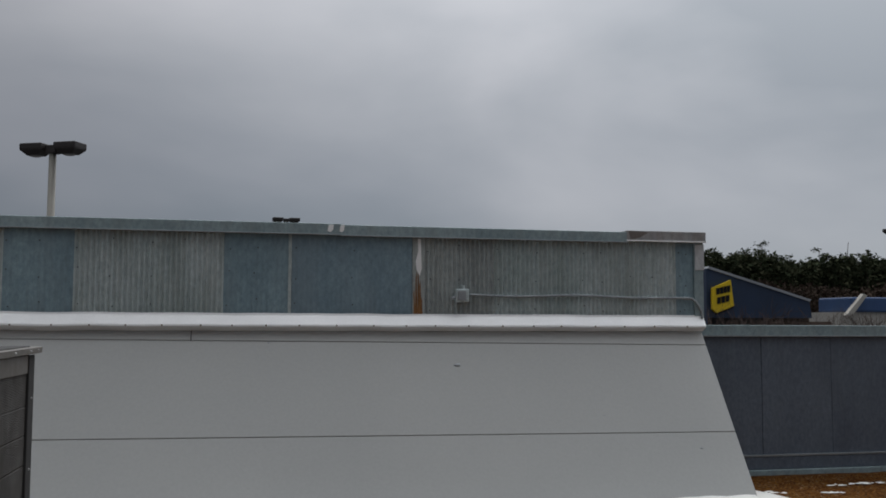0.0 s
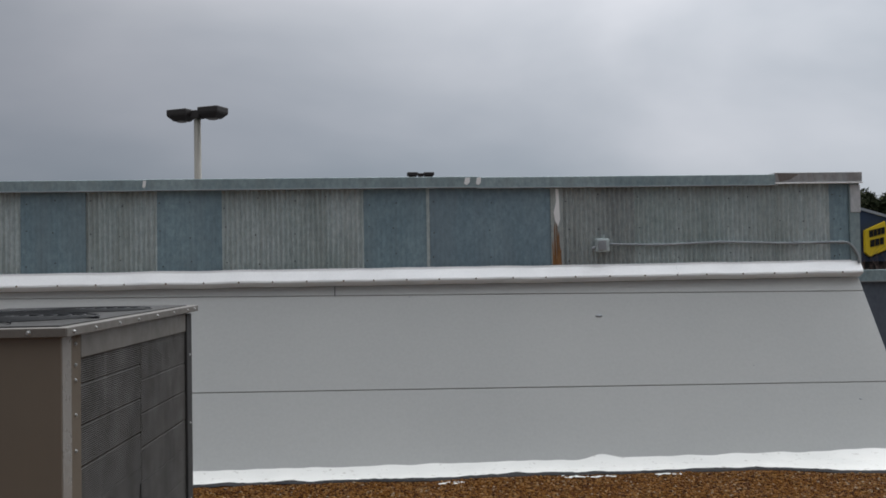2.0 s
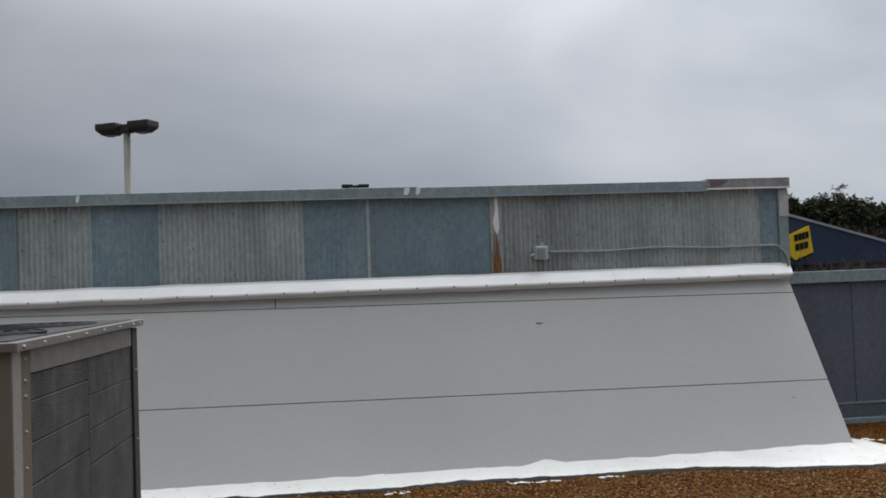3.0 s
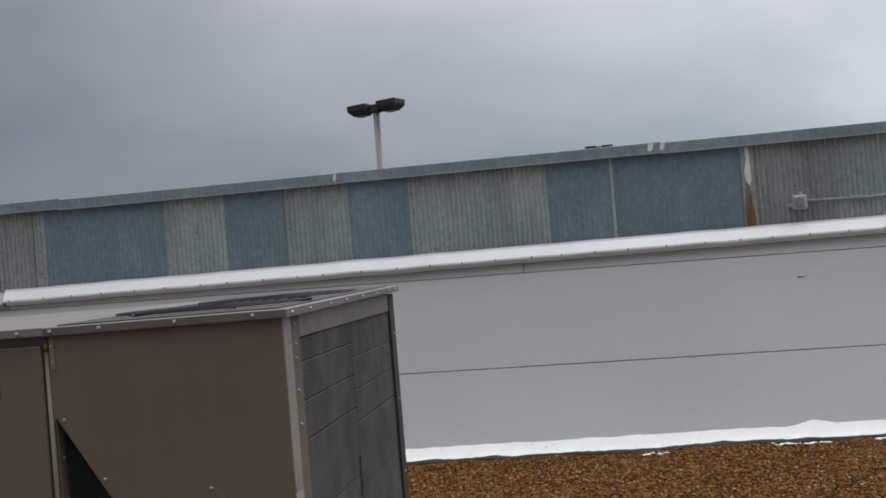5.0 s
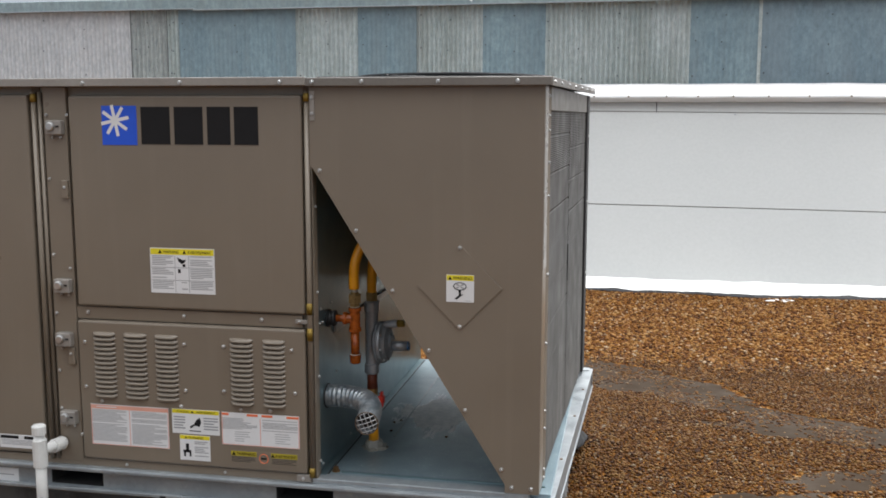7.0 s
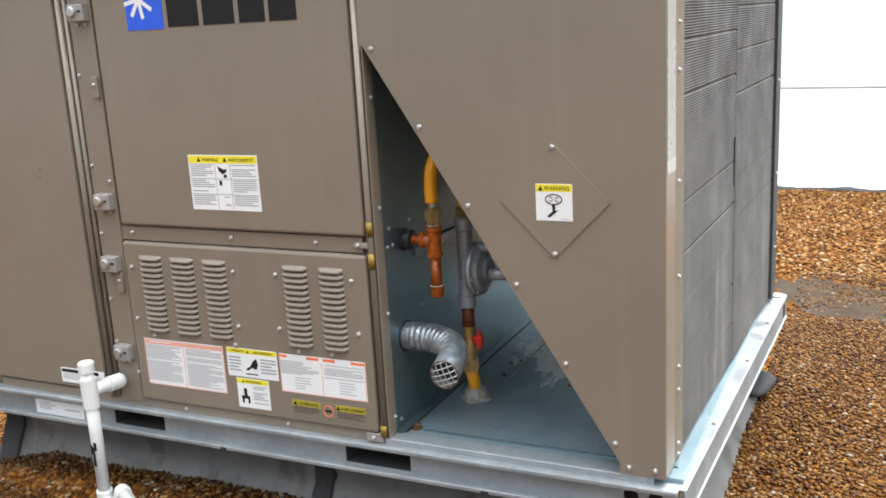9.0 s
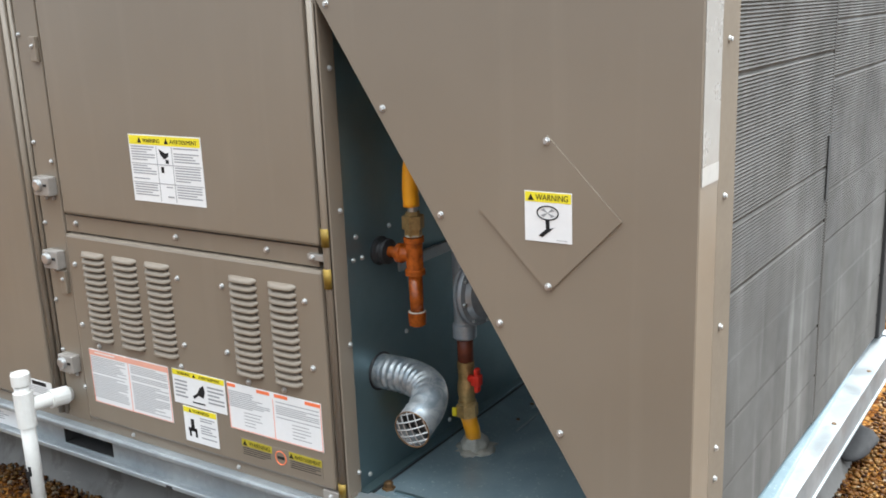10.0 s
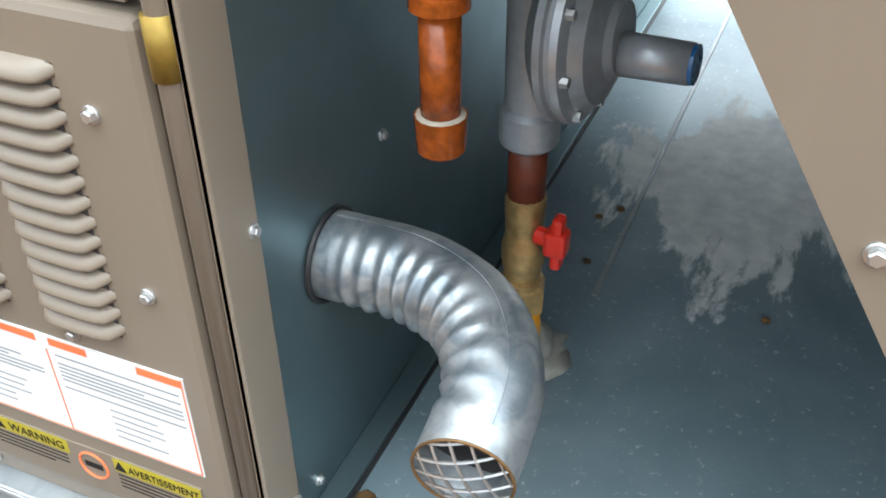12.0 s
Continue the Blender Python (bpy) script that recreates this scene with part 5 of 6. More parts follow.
part("rail_ledge", sided(boxes((-0.02, 0.042, 0.004, 1.475, RZ1 - 0.001, RZ1 + 0.004), bevel=0.0018)), galv_rail, side)
part("rail_lip", sided(boxes((0.036, 0.044, 0.004, 1.475, RZ0 - 0.004, RZ0 + 0.002), bevel=0.0018)), galv_rail, side)
# the slot is a black plate, its inner shade painted on
part("rail_slot", sided(boxes((0.0402, 0.0412, 1.40, 1.435, 0.260, 0.300))), black_ink, side)
for y in (0.35, 0.8, 1.15):
    b = bmesh.new()
    lathe(b, (0.026, y, RZ1 + 0.003), (0, 0, 1), [(0, 0.006), (0.003, 0.005)], 8)
    part("rivet", sided(b), rust_bolt, side)
part("base_rail", boxes((-2.25, -2.244, -0.01, 1.475, RZ0, RZ1 + 0.003), bevel=0.0015), galv_rail, ac)
rear = part("base_rail", boxes((-2.25, 0.06, 1.477, 1.482, RZ0, RZ1 + 0.003), bevel=0.0015), galv_rail, ac)
part("rail_ledge", boxes((-2.25, 0.05, 1.43, 1.476, RZ1 + 0.0045, RZ1 + 0.008), bevel=0.0012), galv_rail, rear)
part("underside", boxes((-2.2, -0.02, 0.06, 1.42, 0.300, 0.312)), galv, ac)
s, y = sticker(-1.905, -1.715, 0.247, 0.290, rail, "white shipping label on the rail", 0.0098)
part("print", bars(-1.89, -1.82, 0.282, 0.252, 0.006, y, 14, 0.4), grey_ink, s)
part("print", bars(-1.79, -1.73, 0.276, 0.258, 0.006, y, 15, 0.5), grey_ink, s)
for x in (-1.2, -0.45):
    part("mastic_dab", boxes((x - 0.012, x + 0.012, -0.016, -0.010, RZ0 - 0.004, RZ0 + 0.006), bevel=0.003), mastic, rail)

# curb under the machine
curb = at_machine(thing("roof_curb", "low roof curb wrapped in weathered grey membrane", "roof curb", kind="structure"))
b = boxes((-2.12, -0.05, 0.085, 1.36, -0.05, 0.205))
bmesh.ops.subdivide_edges(b, edges=b.edges[:], cuts=14, use_grid_fill=True)
for v in b.verts:
    low_k = max(0.0, 0.14 - v.co.z) * 0.55
    v.co.y -= (low_k if v.co.y < 0.7 else -low_k) + 0.008 * noise.noise(v.co * 6)
    v.co.x += (low_k if v.co.x > -1 else -low_k) + 0.006 * noise.noise(v.co * 5 + Vector((3, 0, 0)))
part("membrane", b, curb_mat, curb, smooth=True)
part("nailer", boxes((-2.13, -0.035, 0.06, 1.385, 0.205, 0.238), bevel=0.003), timber, curb, "bare timber nailer")
for k, (x, y, z, rx, ry, rz) in enumerate(((-0.07, 0.05, 0.085, 0.075, 0.025, 0.045), (-0.01, 1.25, 0.08, 0.06, 0.11, 0.022))):
    b = bmesh.new()
    bmesh.ops.create_icosphere(b, subdivisions=3, radius=1)
    for v in b.verts:
        v.co *= 1 + 0.28 * noise.noise(v.co * 1.7 + Vector((k * 5, 0, 0)))
    bmesh.ops.scale(b, vec=(rx, ry, rz), verts=b.verts)
    bmesh.ops.translate(b, vec=(x, y, z), verts=b.verts)
    part("mastic_patch", b, mastic, curb, "black mastic patch", smooth=True)

for x, wide in ((-0.955, 0.055), (-2.10, 0.075)):
    b = boxes((x - wide / 2, x + wide / 2, 0.040, 0.082, -0.02, 0.19))
    bmesh.ops.subdivide_edges(b, edges=b.edges[:], cuts=7, use_grid_fill=True)
    for v in b.verts:
        low_k = max(0.0, 0.14 - v.co.z) * 0.55
        v.co.x += 0.022 * noise.noise((v.co.z * 14, x, 2.0)) + 0.01 * noise.noise(v.co * 30)
        v.co.y += 0.036 - low_k + 0.004 * noise.noise(v.co * 25)
    part("mastic_joint", b, mastic, curb, "black mastic over a lap in the membrane", smooth=True)

# ---- gas line and flue in the bay ----
flue = at_machine(thing("flue_elbow", "crimped aluminium flue elbow with a wire mesh end", "flue pipe"))
mid_line = arc([(-0.715, 0.129, 0.551), (-0.672, 0.129, 0.552), (-0.624, 0.125, 0.552), (-0.577, 0.103, 0.549), (-0.548, 0.060, 0.538), (-0.546, 0.004, 0.513)], 18)
b = bmesh.new()
rings, seg, R = [], 40, 0.0338
pts = [Vector(p) for p in mid_line]
n = len(pts)
inner = Vector((-0.66, 0.02, 0.52))
for i, p in enumerate(pts):
    way = (pts[min(i + 1, n - 1)] - pts[max(i - 1, 0)]).normalized()
    s1 = (inner - p)
    s1 = (s1 - way * s1.dot(way)).normalized()
    u1 = way.cross(s1)
    t = i / (n - 1)
    wave = max(0.0, math.sin(math.pi * min(1, max(0, (t - 0.10) / 0.82)))) ** 0.4
    ring = []
    for k in range(seg):
        a = 2 * math.pi * k / seg
        face = max(0.0, math.cos(a) + 0.25) / 1.25
        pleat = 1.0 - 2.0 * abs(math.cos(t * math.pi * 15.0)) ** 1.6
        rr = R + 0.0033 * wave * face * pleat - 0.001 * wave * face + 0.0006 * noise.noise(p * 40 + Vector((a, 0, 0)))
        ring.append(b.verts.new(p + (s1 * math.cos(a) + u1 * math.sin(a)) * rr))
    rings.append(ring)
for p, q in zip(rings, rings[1:]):
    for k in range(seg):
        b.faces.new((p[k], q[k], q[(k + 1) % seg], p[(k + 1) % seg]))
end, way = pts[-1], (pts[-1] - pts[-2]).normalized()
cut = (way + Vector((0.10, -0.30, 0.26))).normalized()
for q, ring in enumerate(rings[-8:]):
    for v in ring:
        v.co -= way * ((v.co - end).dot(cut) / way.dot(cut)) * ((q + 1) / 8) ** 2 if q == 7 else way * ((v.co - pts[n - 8 + q]).dot(cut) / way.dot(cut)) * ((q + 1) / 8)
bmesh.ops.recalc_face_normals(b, faces=b.faces[:])
part("elbow", b, duct_metal, flue, smooth=True)
ridge = []
for i, p in enumerate(pts[6:-8], 6):
    along = (pts[i + 1] - pts[i - 1]).normalized()
    s1 = inner - p
    s1 = (s1 - along * s1.dot(along)).normalized()
    u1 = along.cross(s1)
    ridge.append(p + (s1 * math.cos(-2.0) + u1 * math.sin(-2.0)) * (R - 0.0002))
part("lock_seam", tube(ridge, 0.0006, 6), duct_metal, flue, "raised lock seam", smooth=True)
s1 = way.orthogonal().normalized()
u1 = way.cross(s1)
rim = [end + (s1 * math.cos(a) + u1 * math.sin(a)) * R - way * ((s1 * math.cos(a) + u1 * math.sin(a)).dot(cut) * R / way.dot(cut)) for a in (2 * math.pi * k / 32 for k in range(33))]
part("rim", tube(rim, 0.0011, 6, False), rust_bolt, flue, "thin rusty rim")
b = bmesh.new()
right = Vector((0, 0, 1)).cross(cut).normalized()
over = cut.cross(right).normalized()
right, over = right * 0.94 + over * 0.34, over * 0.94 - right * 0.34
for k in range(-2, 3):
    for d, e in ((right, over), (over, right)):
        off = k * 0.0135 + 0.003
        half = math.sqrt(max(0, R * R - off * off))
        wire = []
        for q in range(9):
            w = half * (q / 4 - 1)
            wire.append(end + d * off + e * w + cut * (0.007 * (1 - (off * off + w * w) / (R * R)) - 0.002))
        sweep(b, wire, 0.0012, 5)
part("mesh_screen", b, screw_mat, flue, "wire mesh screen")
# two near-black tubes added to paint the shade inside the elbow
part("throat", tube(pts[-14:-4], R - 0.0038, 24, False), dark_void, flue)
part("lining", tube(pts[n // 3:-7], R - 0.0045, 24), dark_void, flue, "dark tube standing for the shade inside the flue")
screw_ob = screw(flue, end.x - 0.002, end.z + 0.034, end.y + 0.016, 0, 0.7)
b = bmesh.new()
sweep(b, [(-0.7065, 0.129 + 0.0362 * math.cos(a), 0.551 + 0.0362 * math.sin(a)) for a in (2 * math.pi * k / 32 for k in range(33))], 0.0024, 6, False)
part("wall_gap", b, black_rubber, flue, "dark ring where the flue leaves the wall")

gas = at_machine(thing("gas_line", "gas pipe with yellow hose, brass fittings and red primed iron tee", "gas pipe"))
GX, GY = -0.618, 0.136
b = bmesh.new()
lathe(b, (MID, GY + 0.008, 0.790), (1, 0, 0), [(0, 0.027), (0.006, 0.028), (0.010, 0.022), (0.016, 0.021), (0.020, 0.025), (0.026, 0.024), (0.030, 0.015)], 24)
part("grommet", b, black_rubber, gas, "black rubber grommet", smooth=False)
part("nipple", tube([(-0.69, GY + 0.006, 0.791), (GX - 0.02, GY, 0.793)], 0.0115, 14), iron_mat, gas, smooth=True)
b = bmesh.new()
lathe(b, (GX, GY, 0.755), (0, 0, 1), [(0, 0.0195), (0.010, 0.0195), (0.012, 0.0165), (0.060, 0.0165), (0.062, 0.0195), (0.072, 0.0195)], 18)
lathe(b, (GX, GY, 0.793), (-1, 0, 0), [(0.0, 0.0145), (0.024, 0.016), (0.026, 0.019), (0.036, 0.019)], 18)
part("tee", b, iron_mat, gas, "red primed tee", smooth=False)
part("drip_leg", tube([(GX, GY, 0.66), (GX, GY, 0.757)], 0.0135, 16), iron_mat, gas, smooth=True)
b = bmesh.new()
lathe(b, (GX, GY, 0.655), (0, 0, 1), [(0, 0.013), (0.003, 0.0165), (0.024, 0.0178), (0.028, 0.0178)], 16)
part("cap", b, iron_mat, gas, smooth=False)
for z in (0.682, 0.829, 0.766):
    b = bmesh.new()
    lathe(b, (GX, GY, z), (0, 0, 1), [(0, 0.0165), (0.001, 0.0168), (0.0025, 0.0145)], 16)
    part("thread_sealant", b, putty if z != 0.766 else iron_mat, gas)
b = bmesh.new()
lathe(b, (GX, GY, 0.829), (0, 0, 1), [(0, 0.0165), (0.013, 0.0165), (0.014, 0.021), (0.038, 0.021), (0.040, 0.014), (0.046, 0.013)], 6)
part("hose_nut", b, old_brass, gas, "hexagonal brass nut")
part("hose_thread", tube([(GX, GY, 0.872), (GX, GY, 0.886)], 0.0095, 12), screw_mat, gas)
hose_line = arc([(GX - 0.002, GY, 0.884), (GX - 0.002, GY, 0.93), (GX + 0.004, GY + 0.005, 0.975), (GX + 0.028, GY + 0.03, 1.03), (GX + 0.055, GY + 0.09, 1.055), (GX + 0.050, GY + 0.12, 1.03), (GX + 0.022, GY + 0.140, 0.96), (GX + 0.014, GY + 0.144, 0.90), (GX + 0.013, GY + 0.144, 0.845)], 8)
part("hose", tube(hose_line, 0.0155, 14), hose_mat, gas, "orange-yellow gas hose", smooth=True)

RX, RY = -0.605, 0.280
b = bmesh.new()
bmesh.ops.create_uvsphere(b, u_segments=28, v_segments=14, radius=1)
for v in b.verts:
    v.co *= 1 + 0.22 * noise.noise(v.co * 2.2) + 0.10 * noise.noise(v.co * 6)
bmesh.ops.scale(b, vec=(0.029, 0.030, 0.033), verts=b.verts)
bmesh.ops.translate(b, vec=(RX - 0.006, RY + 0.032, PZ + 0.004), verts=b.verts)
part("sealant_mound", b, sealant, gas, "grey lump of sealant round the pipe", smooth=True)
b = bmesh.new()
bmesh.ops.create_uvsphere(b, u_segments=28, v_segments=10, radius=1)
for v in b.verts:
    v.co *= 1 + 0.45 * noise.noise(v.co * 2.6 + Vector((4, 4, 0)))
bmesh.ops.scale(b, vec=(0.040, 0.044, 0.006), verts=b.verts)
bmesh.ops.translate(b, vec=(RX, RY + 0.028, PZ), verts=b.verts)
part("sealant_smear", b, sealant, gas, smooth=True)
part("riser", tube([(RX - 0.006, RY + 0.032, PZ + 0.012), (RX - 0.003, RY + 0.022, 0.375), (RX, RY, 0.424)], 0.0165, 16), hose_mat, gas, "yellow riser", smooth=True)
b = bmesh.new()
lathe(b, (RX, RY, 0.416), (0, 0, 1), [(0, 0.018), (0.002, 0.0235), (0.026, 0.0235), (0.030, 0.019), (0.036, 0.019)], 6)
part("union_nut", b, old_brass, gas, "dull brass union nut")
part("union_tag", boxes((RX - 0.024, RX - 0.015, RY - 0.022, RY - 0.016, 0.420, 0.438), bevel=0.001), yellow_ink, gas)
b = bmesh.new()
lathe(b, (RX, RY, 0.440), (0, 0, 1), [(0, 0.018), (0.010, 0.0195), (0.012, 0.016), (0.030, 0.0195), (0.046, 0.0195), (0.060, 0.0165), (0.084, 0.018), (0.096, 0.018), (0.098, 0.015)], 14)
part("valve_body", b, old_brass, gas, "brass ball valve")
b = boxes((RX + 0.030, RX + 0.040, RY - 0.022, RY - 0.006, 0.480, 0.532), bevel=0.004)
box(b, RX + 0.024, RX + 0.044, RY - 0.024, RY - 0.004, 0.494, 0.518, bevel=0.004)
sweep(b, [(RX + 0.015, RY - 0.01, 0.506), (RX + 0.032, RY - 0.013, 0.506)], 0.008, 10)
part("valve_handle", b, red_mat, gas, "red valve handle")
part("nipple", tube([(RX, RY, 0.534), (RX, RY, 0.592)], 0.0165, 16), plain("dark_red_iron", (0.16, 0.035, 0.014), 0.5, 0.1, 0.3), gas, smooth=True)

reg = at_machine(thing("gas_regulator", "grey cast gas pressure regulator with a vent spout", "gas regulator"))
b = bmesh.new()
lathe(b, (RX, RY, 0.586), (0, 0, 1), [(0, 0.021), (0.004, 0.025), (0.030, 0.025), (0.034, 0.021), (0.20, 0.022), (0.204, 0.025), (0.232, 0.025), (0.236, 0.02)], 12)
part("body", b, cast_mat, reg)
b = bmesh.new()
ax = Vector((0.96, -0.08, 0.05)).normalized()
lathe(b, (RX + 0.014, RY - 0.006, 0.690), ax, [(0, 0.045), (0.010, 0.060), (0.015, 0.067), (0.0205, 0.067), (0.022, 0.063), (0.026, 0.063), (0.0275, 0.067), (0.033, 0.066), (0.037, 0.057), (0.046, 0.050), (0.053, 0.031), (0.058, 0.026)], 36)
part("diaphragm_housing", b, cast_mat, reg, "round diaphragm housing")
base_pt = Vector((RX + 0.014, RY - 0.006, 0.690))
tip = base_pt + ax * 0.05 + Vector((0.0, 0, -0.012))
part("spout", tube([tip, tip + ax * 0.060], [0.0165, 0.0152], 20), cast_mat, reg, "vent spout", smooth=True)
part("spout_cap", tube([tip + ax * 0.0595, tip + ax * 0.063], 0.0146, 20), blue_mat, reg, "blue plug in the spout")
s1 = ax.orthogonal().normalized()
u1 = ax.cross(s1)
for k in range(8):
    a = 2 * math.pi * k / 8 + 0.2
    b = bmesh.new()
    lathe(b, base_pt + ax * 0.034 + (s1 * math.cos(a) + u1 * math.sin(a)) * 0.060, ax, [(0, 0.0045), (0.006, 0.004)], 6)
    part("housing_screw", b, screw_mat, reg)
part("test_port", tube([base_pt + ax * 0.03 + Vector((0, 0, 0.055)), base_pt + ax * 0.075 + Vector((0, 0, 0.06))], 0.013, 10), cast_mat, reg)
b = bmesh.new()
lathe(b, base_pt + ax * 0.075 + Vector((0, 0, 0.06)), ax, [(0, 0.012), (0.004, 0.013), (0.02, 0.0125), (0.024, 0.008)], 6)
part("brass_plug", b, brass, reg, "brass plug")
b = bmesh.new()
lathe(b, (RX, RY, 0.82), (0, 0, 1), [(0, 0.02), (0.028, 0.02), (0.030, 0.013)], 6)
part("top_nut", b, old_brass, reg, "brass nut")

# loose bits on the pan
bolt = bmesh.new()
lathe(bolt, (-0.668, 0.083, PZ), (0, 0, 1), [(0, 0.014), (0.003, 0.013), (0.004, 0.009), (0.013, 0.009), (0.015, 0.006)], 6)
at_machine(solid("anchor_bolt", bolt, rust_bolt, "rusty bolt standing on the base pan", "bolt"))
for x, y in ((-0.605, 0.561), (-0.585, 0.586), (-0.593, 0.472), (-0.392, 0.446)):
    b = bmesh.new()
    bmesh.ops.create_icosphere(b, subdivisions=1, radius=0.005)
    bmesh.ops.scale(b, vec=(1.2, 0.8, 0.7), verts=b.verts)
    bmesh.ops.translate(b, vec=(x, y, PZ + 0.003), verts=b.verts)
    at_machine(solid("grit", b, rust_bolt, "dark crumb of grit on the base pan", "grit", group="crumbs on the pan"))

# ---- drain pipes on the roof ----
drain = at_machine(thing("condensate_drain", "white plastic drain pipe with a tee and a trap", "drain pipe"))
DX, DY = -1.552, -0.105
part("riser", tube([(DX, DY, 0.09), (DX, DY, 0.462)], 0.0165, 16), pvc_mat, drain, smooth=True)
part("tee", tube([(DX, DY, 0.35), (DX, DY, 0.352), (DX, DY, 0.434), (DX, DY, 0.436)], [0.0165, 0.0215, 0.0215, 0.0165], 16), pvc_mat, drain)
part("top_cap", tube([(DX, DY, 0.452), (DX, DY, 0.477), (DX, DY, 0.480)], [0.021, 0.021, 0.018], 16), pvc_mat, drain)
part("branch", tube([(DX, DY, 0.398), (DX + 0.003, -0.05, 0.394), (DX + 0.010, 0.006, 0.390)], 0.0165, 14), pvc_mat, drain, smooth=True)
part("branch_socket", tube([(DX + 0.005, -0.045, 0.394), (DX + 0.009, -0.004, 0.391)], 0.0215, 14), pvc_mat, drain)
part("ink_mark", boxes((DX - 0.004, DX + 0.004, DY - 0.0172, DY - 0.014, 0.19, 0.245), (DX - 0.009, DX - 0.002, DY - 0.017, DY - 0.012, 0.225, 0.25), (DX + 0.002, DX + 0.009, DY - 0.017, DY - 0.012, 0.235, 0.258)), black_ink, drain, "black marker scrawl")
part("elbow", tube(arc([(DX, DY, 0.115), (DX, DY, 0.092), (DX + 0.015, DY - 0.008, 0.076), (DX + 0.04, DY - 0.014, 0.076)], 5), 0.0212, 14), pvc_mat, drain, smooth=True)
part("trap", tube(arc([(DX + 0.035, DY - 0.014, 0.076), (DX + 0.048, DY - 0.002, 0.079), (DX + 0.050, DY + 0.006, 0.09), (DX + 0.052, DY + 0.010, 0.112), (DX + 0.072, DY, 0.114)], 5), 0.0205, 14), pvc_mat, drain, smooth=True)
part("outfall", tube([(DX + 0.060, DY + 0.006, 0.114), (-1.254, -0.223, 0.092), (-0.78, -0.495, 0.064)], 0.0165, 14), pvc_mat, drain, smooth=True)
line = at_machine(thing("floor_conduit", "thin white pipe lying across the gravel", "pipe"))
part("pipe", tube(arc([(-3.4, -0.02, 0.062), (-2.6, -0.18, 0.066), (-1.976, -0.219, 0.068), (-1.716, -0.218, 0.066), (-1.438, -0.216, 0.062), (-1.1, -0.24, 0.055), (-0.6, -0.42, 0.050), (-0.3, -0.70, 0.044)], 6), 0.0115, 12), pvc_mat, line, smooth=True)
part("coupling", tube([(-1.46, -0.216, 0.0622), (-1.40, -0.216, 0.0615)], 0.0155, 12), galv_rail, line)
block = bmesh.new()
box(block, -0.08, 0.08, -0.035, 0.035, 0, 0.032, bevel=0.004)
bmesh.ops.transform(block, matrix=pose(-2.075, -0.150, 0.046, 0, 0, 14), verts=block.verts)
at_machine(solid("support_block", block, wood_yellow, "yellow painted wooden block beside the thin pipe", "block"))

# ---- beyond the roof ----


def street_lamp(x, y, top, wide, turn):
    """Two shoebox heads on one pole, standing on the car park."""
    lp = thing("street_lamp", "tall car park lamp with two dark box heads", "street lamp", "car park lamps", at=(x, y, -6.5))
    lp.rotation_euler = (0, 0, radians(turn))
    h = top + 6.5
    k = wide / 2.2
    part("pole", tube([(0, 0, 0), (0, 0, h - 0.25 * k)], [0.16 * k, 0.12 * k], 10), pole_mat, lp, smooth=True)
    part("hub", boxes((-0.2 * k, 0.2 * k, -0.17 * k, 0.17 * k, h - 0.36 * k, h - 0.06 * k), bevel=0.03 * k), lamp_brown, lp)
    for s in (-1, 1):
        shell = boxes((s * 0.66 * k - 0.42 * k, s * 0.66 * k + 0.42 * k, -0.35 * k, 0.35 * k, h - 0.22 * k, h), bevel=0.03 * k)
        skirt = boxes((-0.41 * k, 0.41 * k, -0.34 * k, 0.34 * k, h - 0.40 * k, h - 0.215 * k), bevel=0.02 * k)
        for v in skirt.verts:
            if v.co.z < h - 0.3 * k:
                v.co.x, v.co.y = v.co.x * 0.62, v.co.y * 0.62
            v.co.x += s * 0.66 * k
        hd = part("head", shell, lamp_brown, lp)
        part("skirt", skirt, lamp_brown, hd)
        part("arm", tube([(s * 0.1 * k, 0, h - 0.2 * k), (s * 0.3 * k, 0, h - 0.2 * k)], 0.05 * k, 8), lamp_brown, lp)
        b = bmesh.new()
        bmesh.ops.create_uvsphere(b, u_segments=14, v_segments=8, radius=1)
        bmesh.ops.scale(b, vec=(0.22 * k, 0.18 * k, 0.05 * k), verts=b.verts)
        bmesh.ops.translate(b, vec=(s * 0.66 * k, 0, h - 0.40 * k), verts=b.verts)
        part("lens", b, lens_mat, hd, "clouded lens", smooth=True)
    return lp


street_lamp(-5.40, 33, 7.86, 2.25, -26)
street_lamp(5.1, 75, 10.02, 2.2, 4)
street_lamp(62.0, 76, 10.6, 2.8, 15)

# blue store with a wedge front
st = thing("store_building", "dark blue store with a wedge-shaped entrance", "building")
part("wedge", polygon([(63.8, -6.5), (63.8, 8.9), (64.2, 8.95), (79.8, 4.5), (80.2, 2.1), (63.9, 2.1), (63.9, -6.5)], 120, 132), store_blue, st)
part("roof_edge", polygon([(64.0, 8.95), (64.2, 9.25), (80.0, 4.75), (79.8, 4.45)], 119.8, 132.2), store_edge, st)
part("entrance", boxes((64.5, 74, 121.5, 131, -6.5, 2.1)), dark_void, st)
part("store_wall", boxes((74, 84, 121.0, 131, -6.5, 1.6)), plain("brown_store_wall", (0.11, 0.075, 0.055), 0.8, 0.0, 0.2, 2), st)
st.location = (1.9, 0, 0.45)
sg = thing("store_sign", "tilted yellow tag sign with two rows of black blocks", "sign")
face = [(64.35, 6.2), (67.1, 7.35), (67.55, 3.75), (64.9, 2.75), (64.3, 3.3)]
part("face", polygon(face, 119.2, 119.75), sign_yellow, sg)
# black copy of the face, offset behind it as a painted shadow
part("shadow_frame", polygon([(x + 0.25, z - 0.25) for x, z in face], 119.76, 119.98), black_ink, sg)
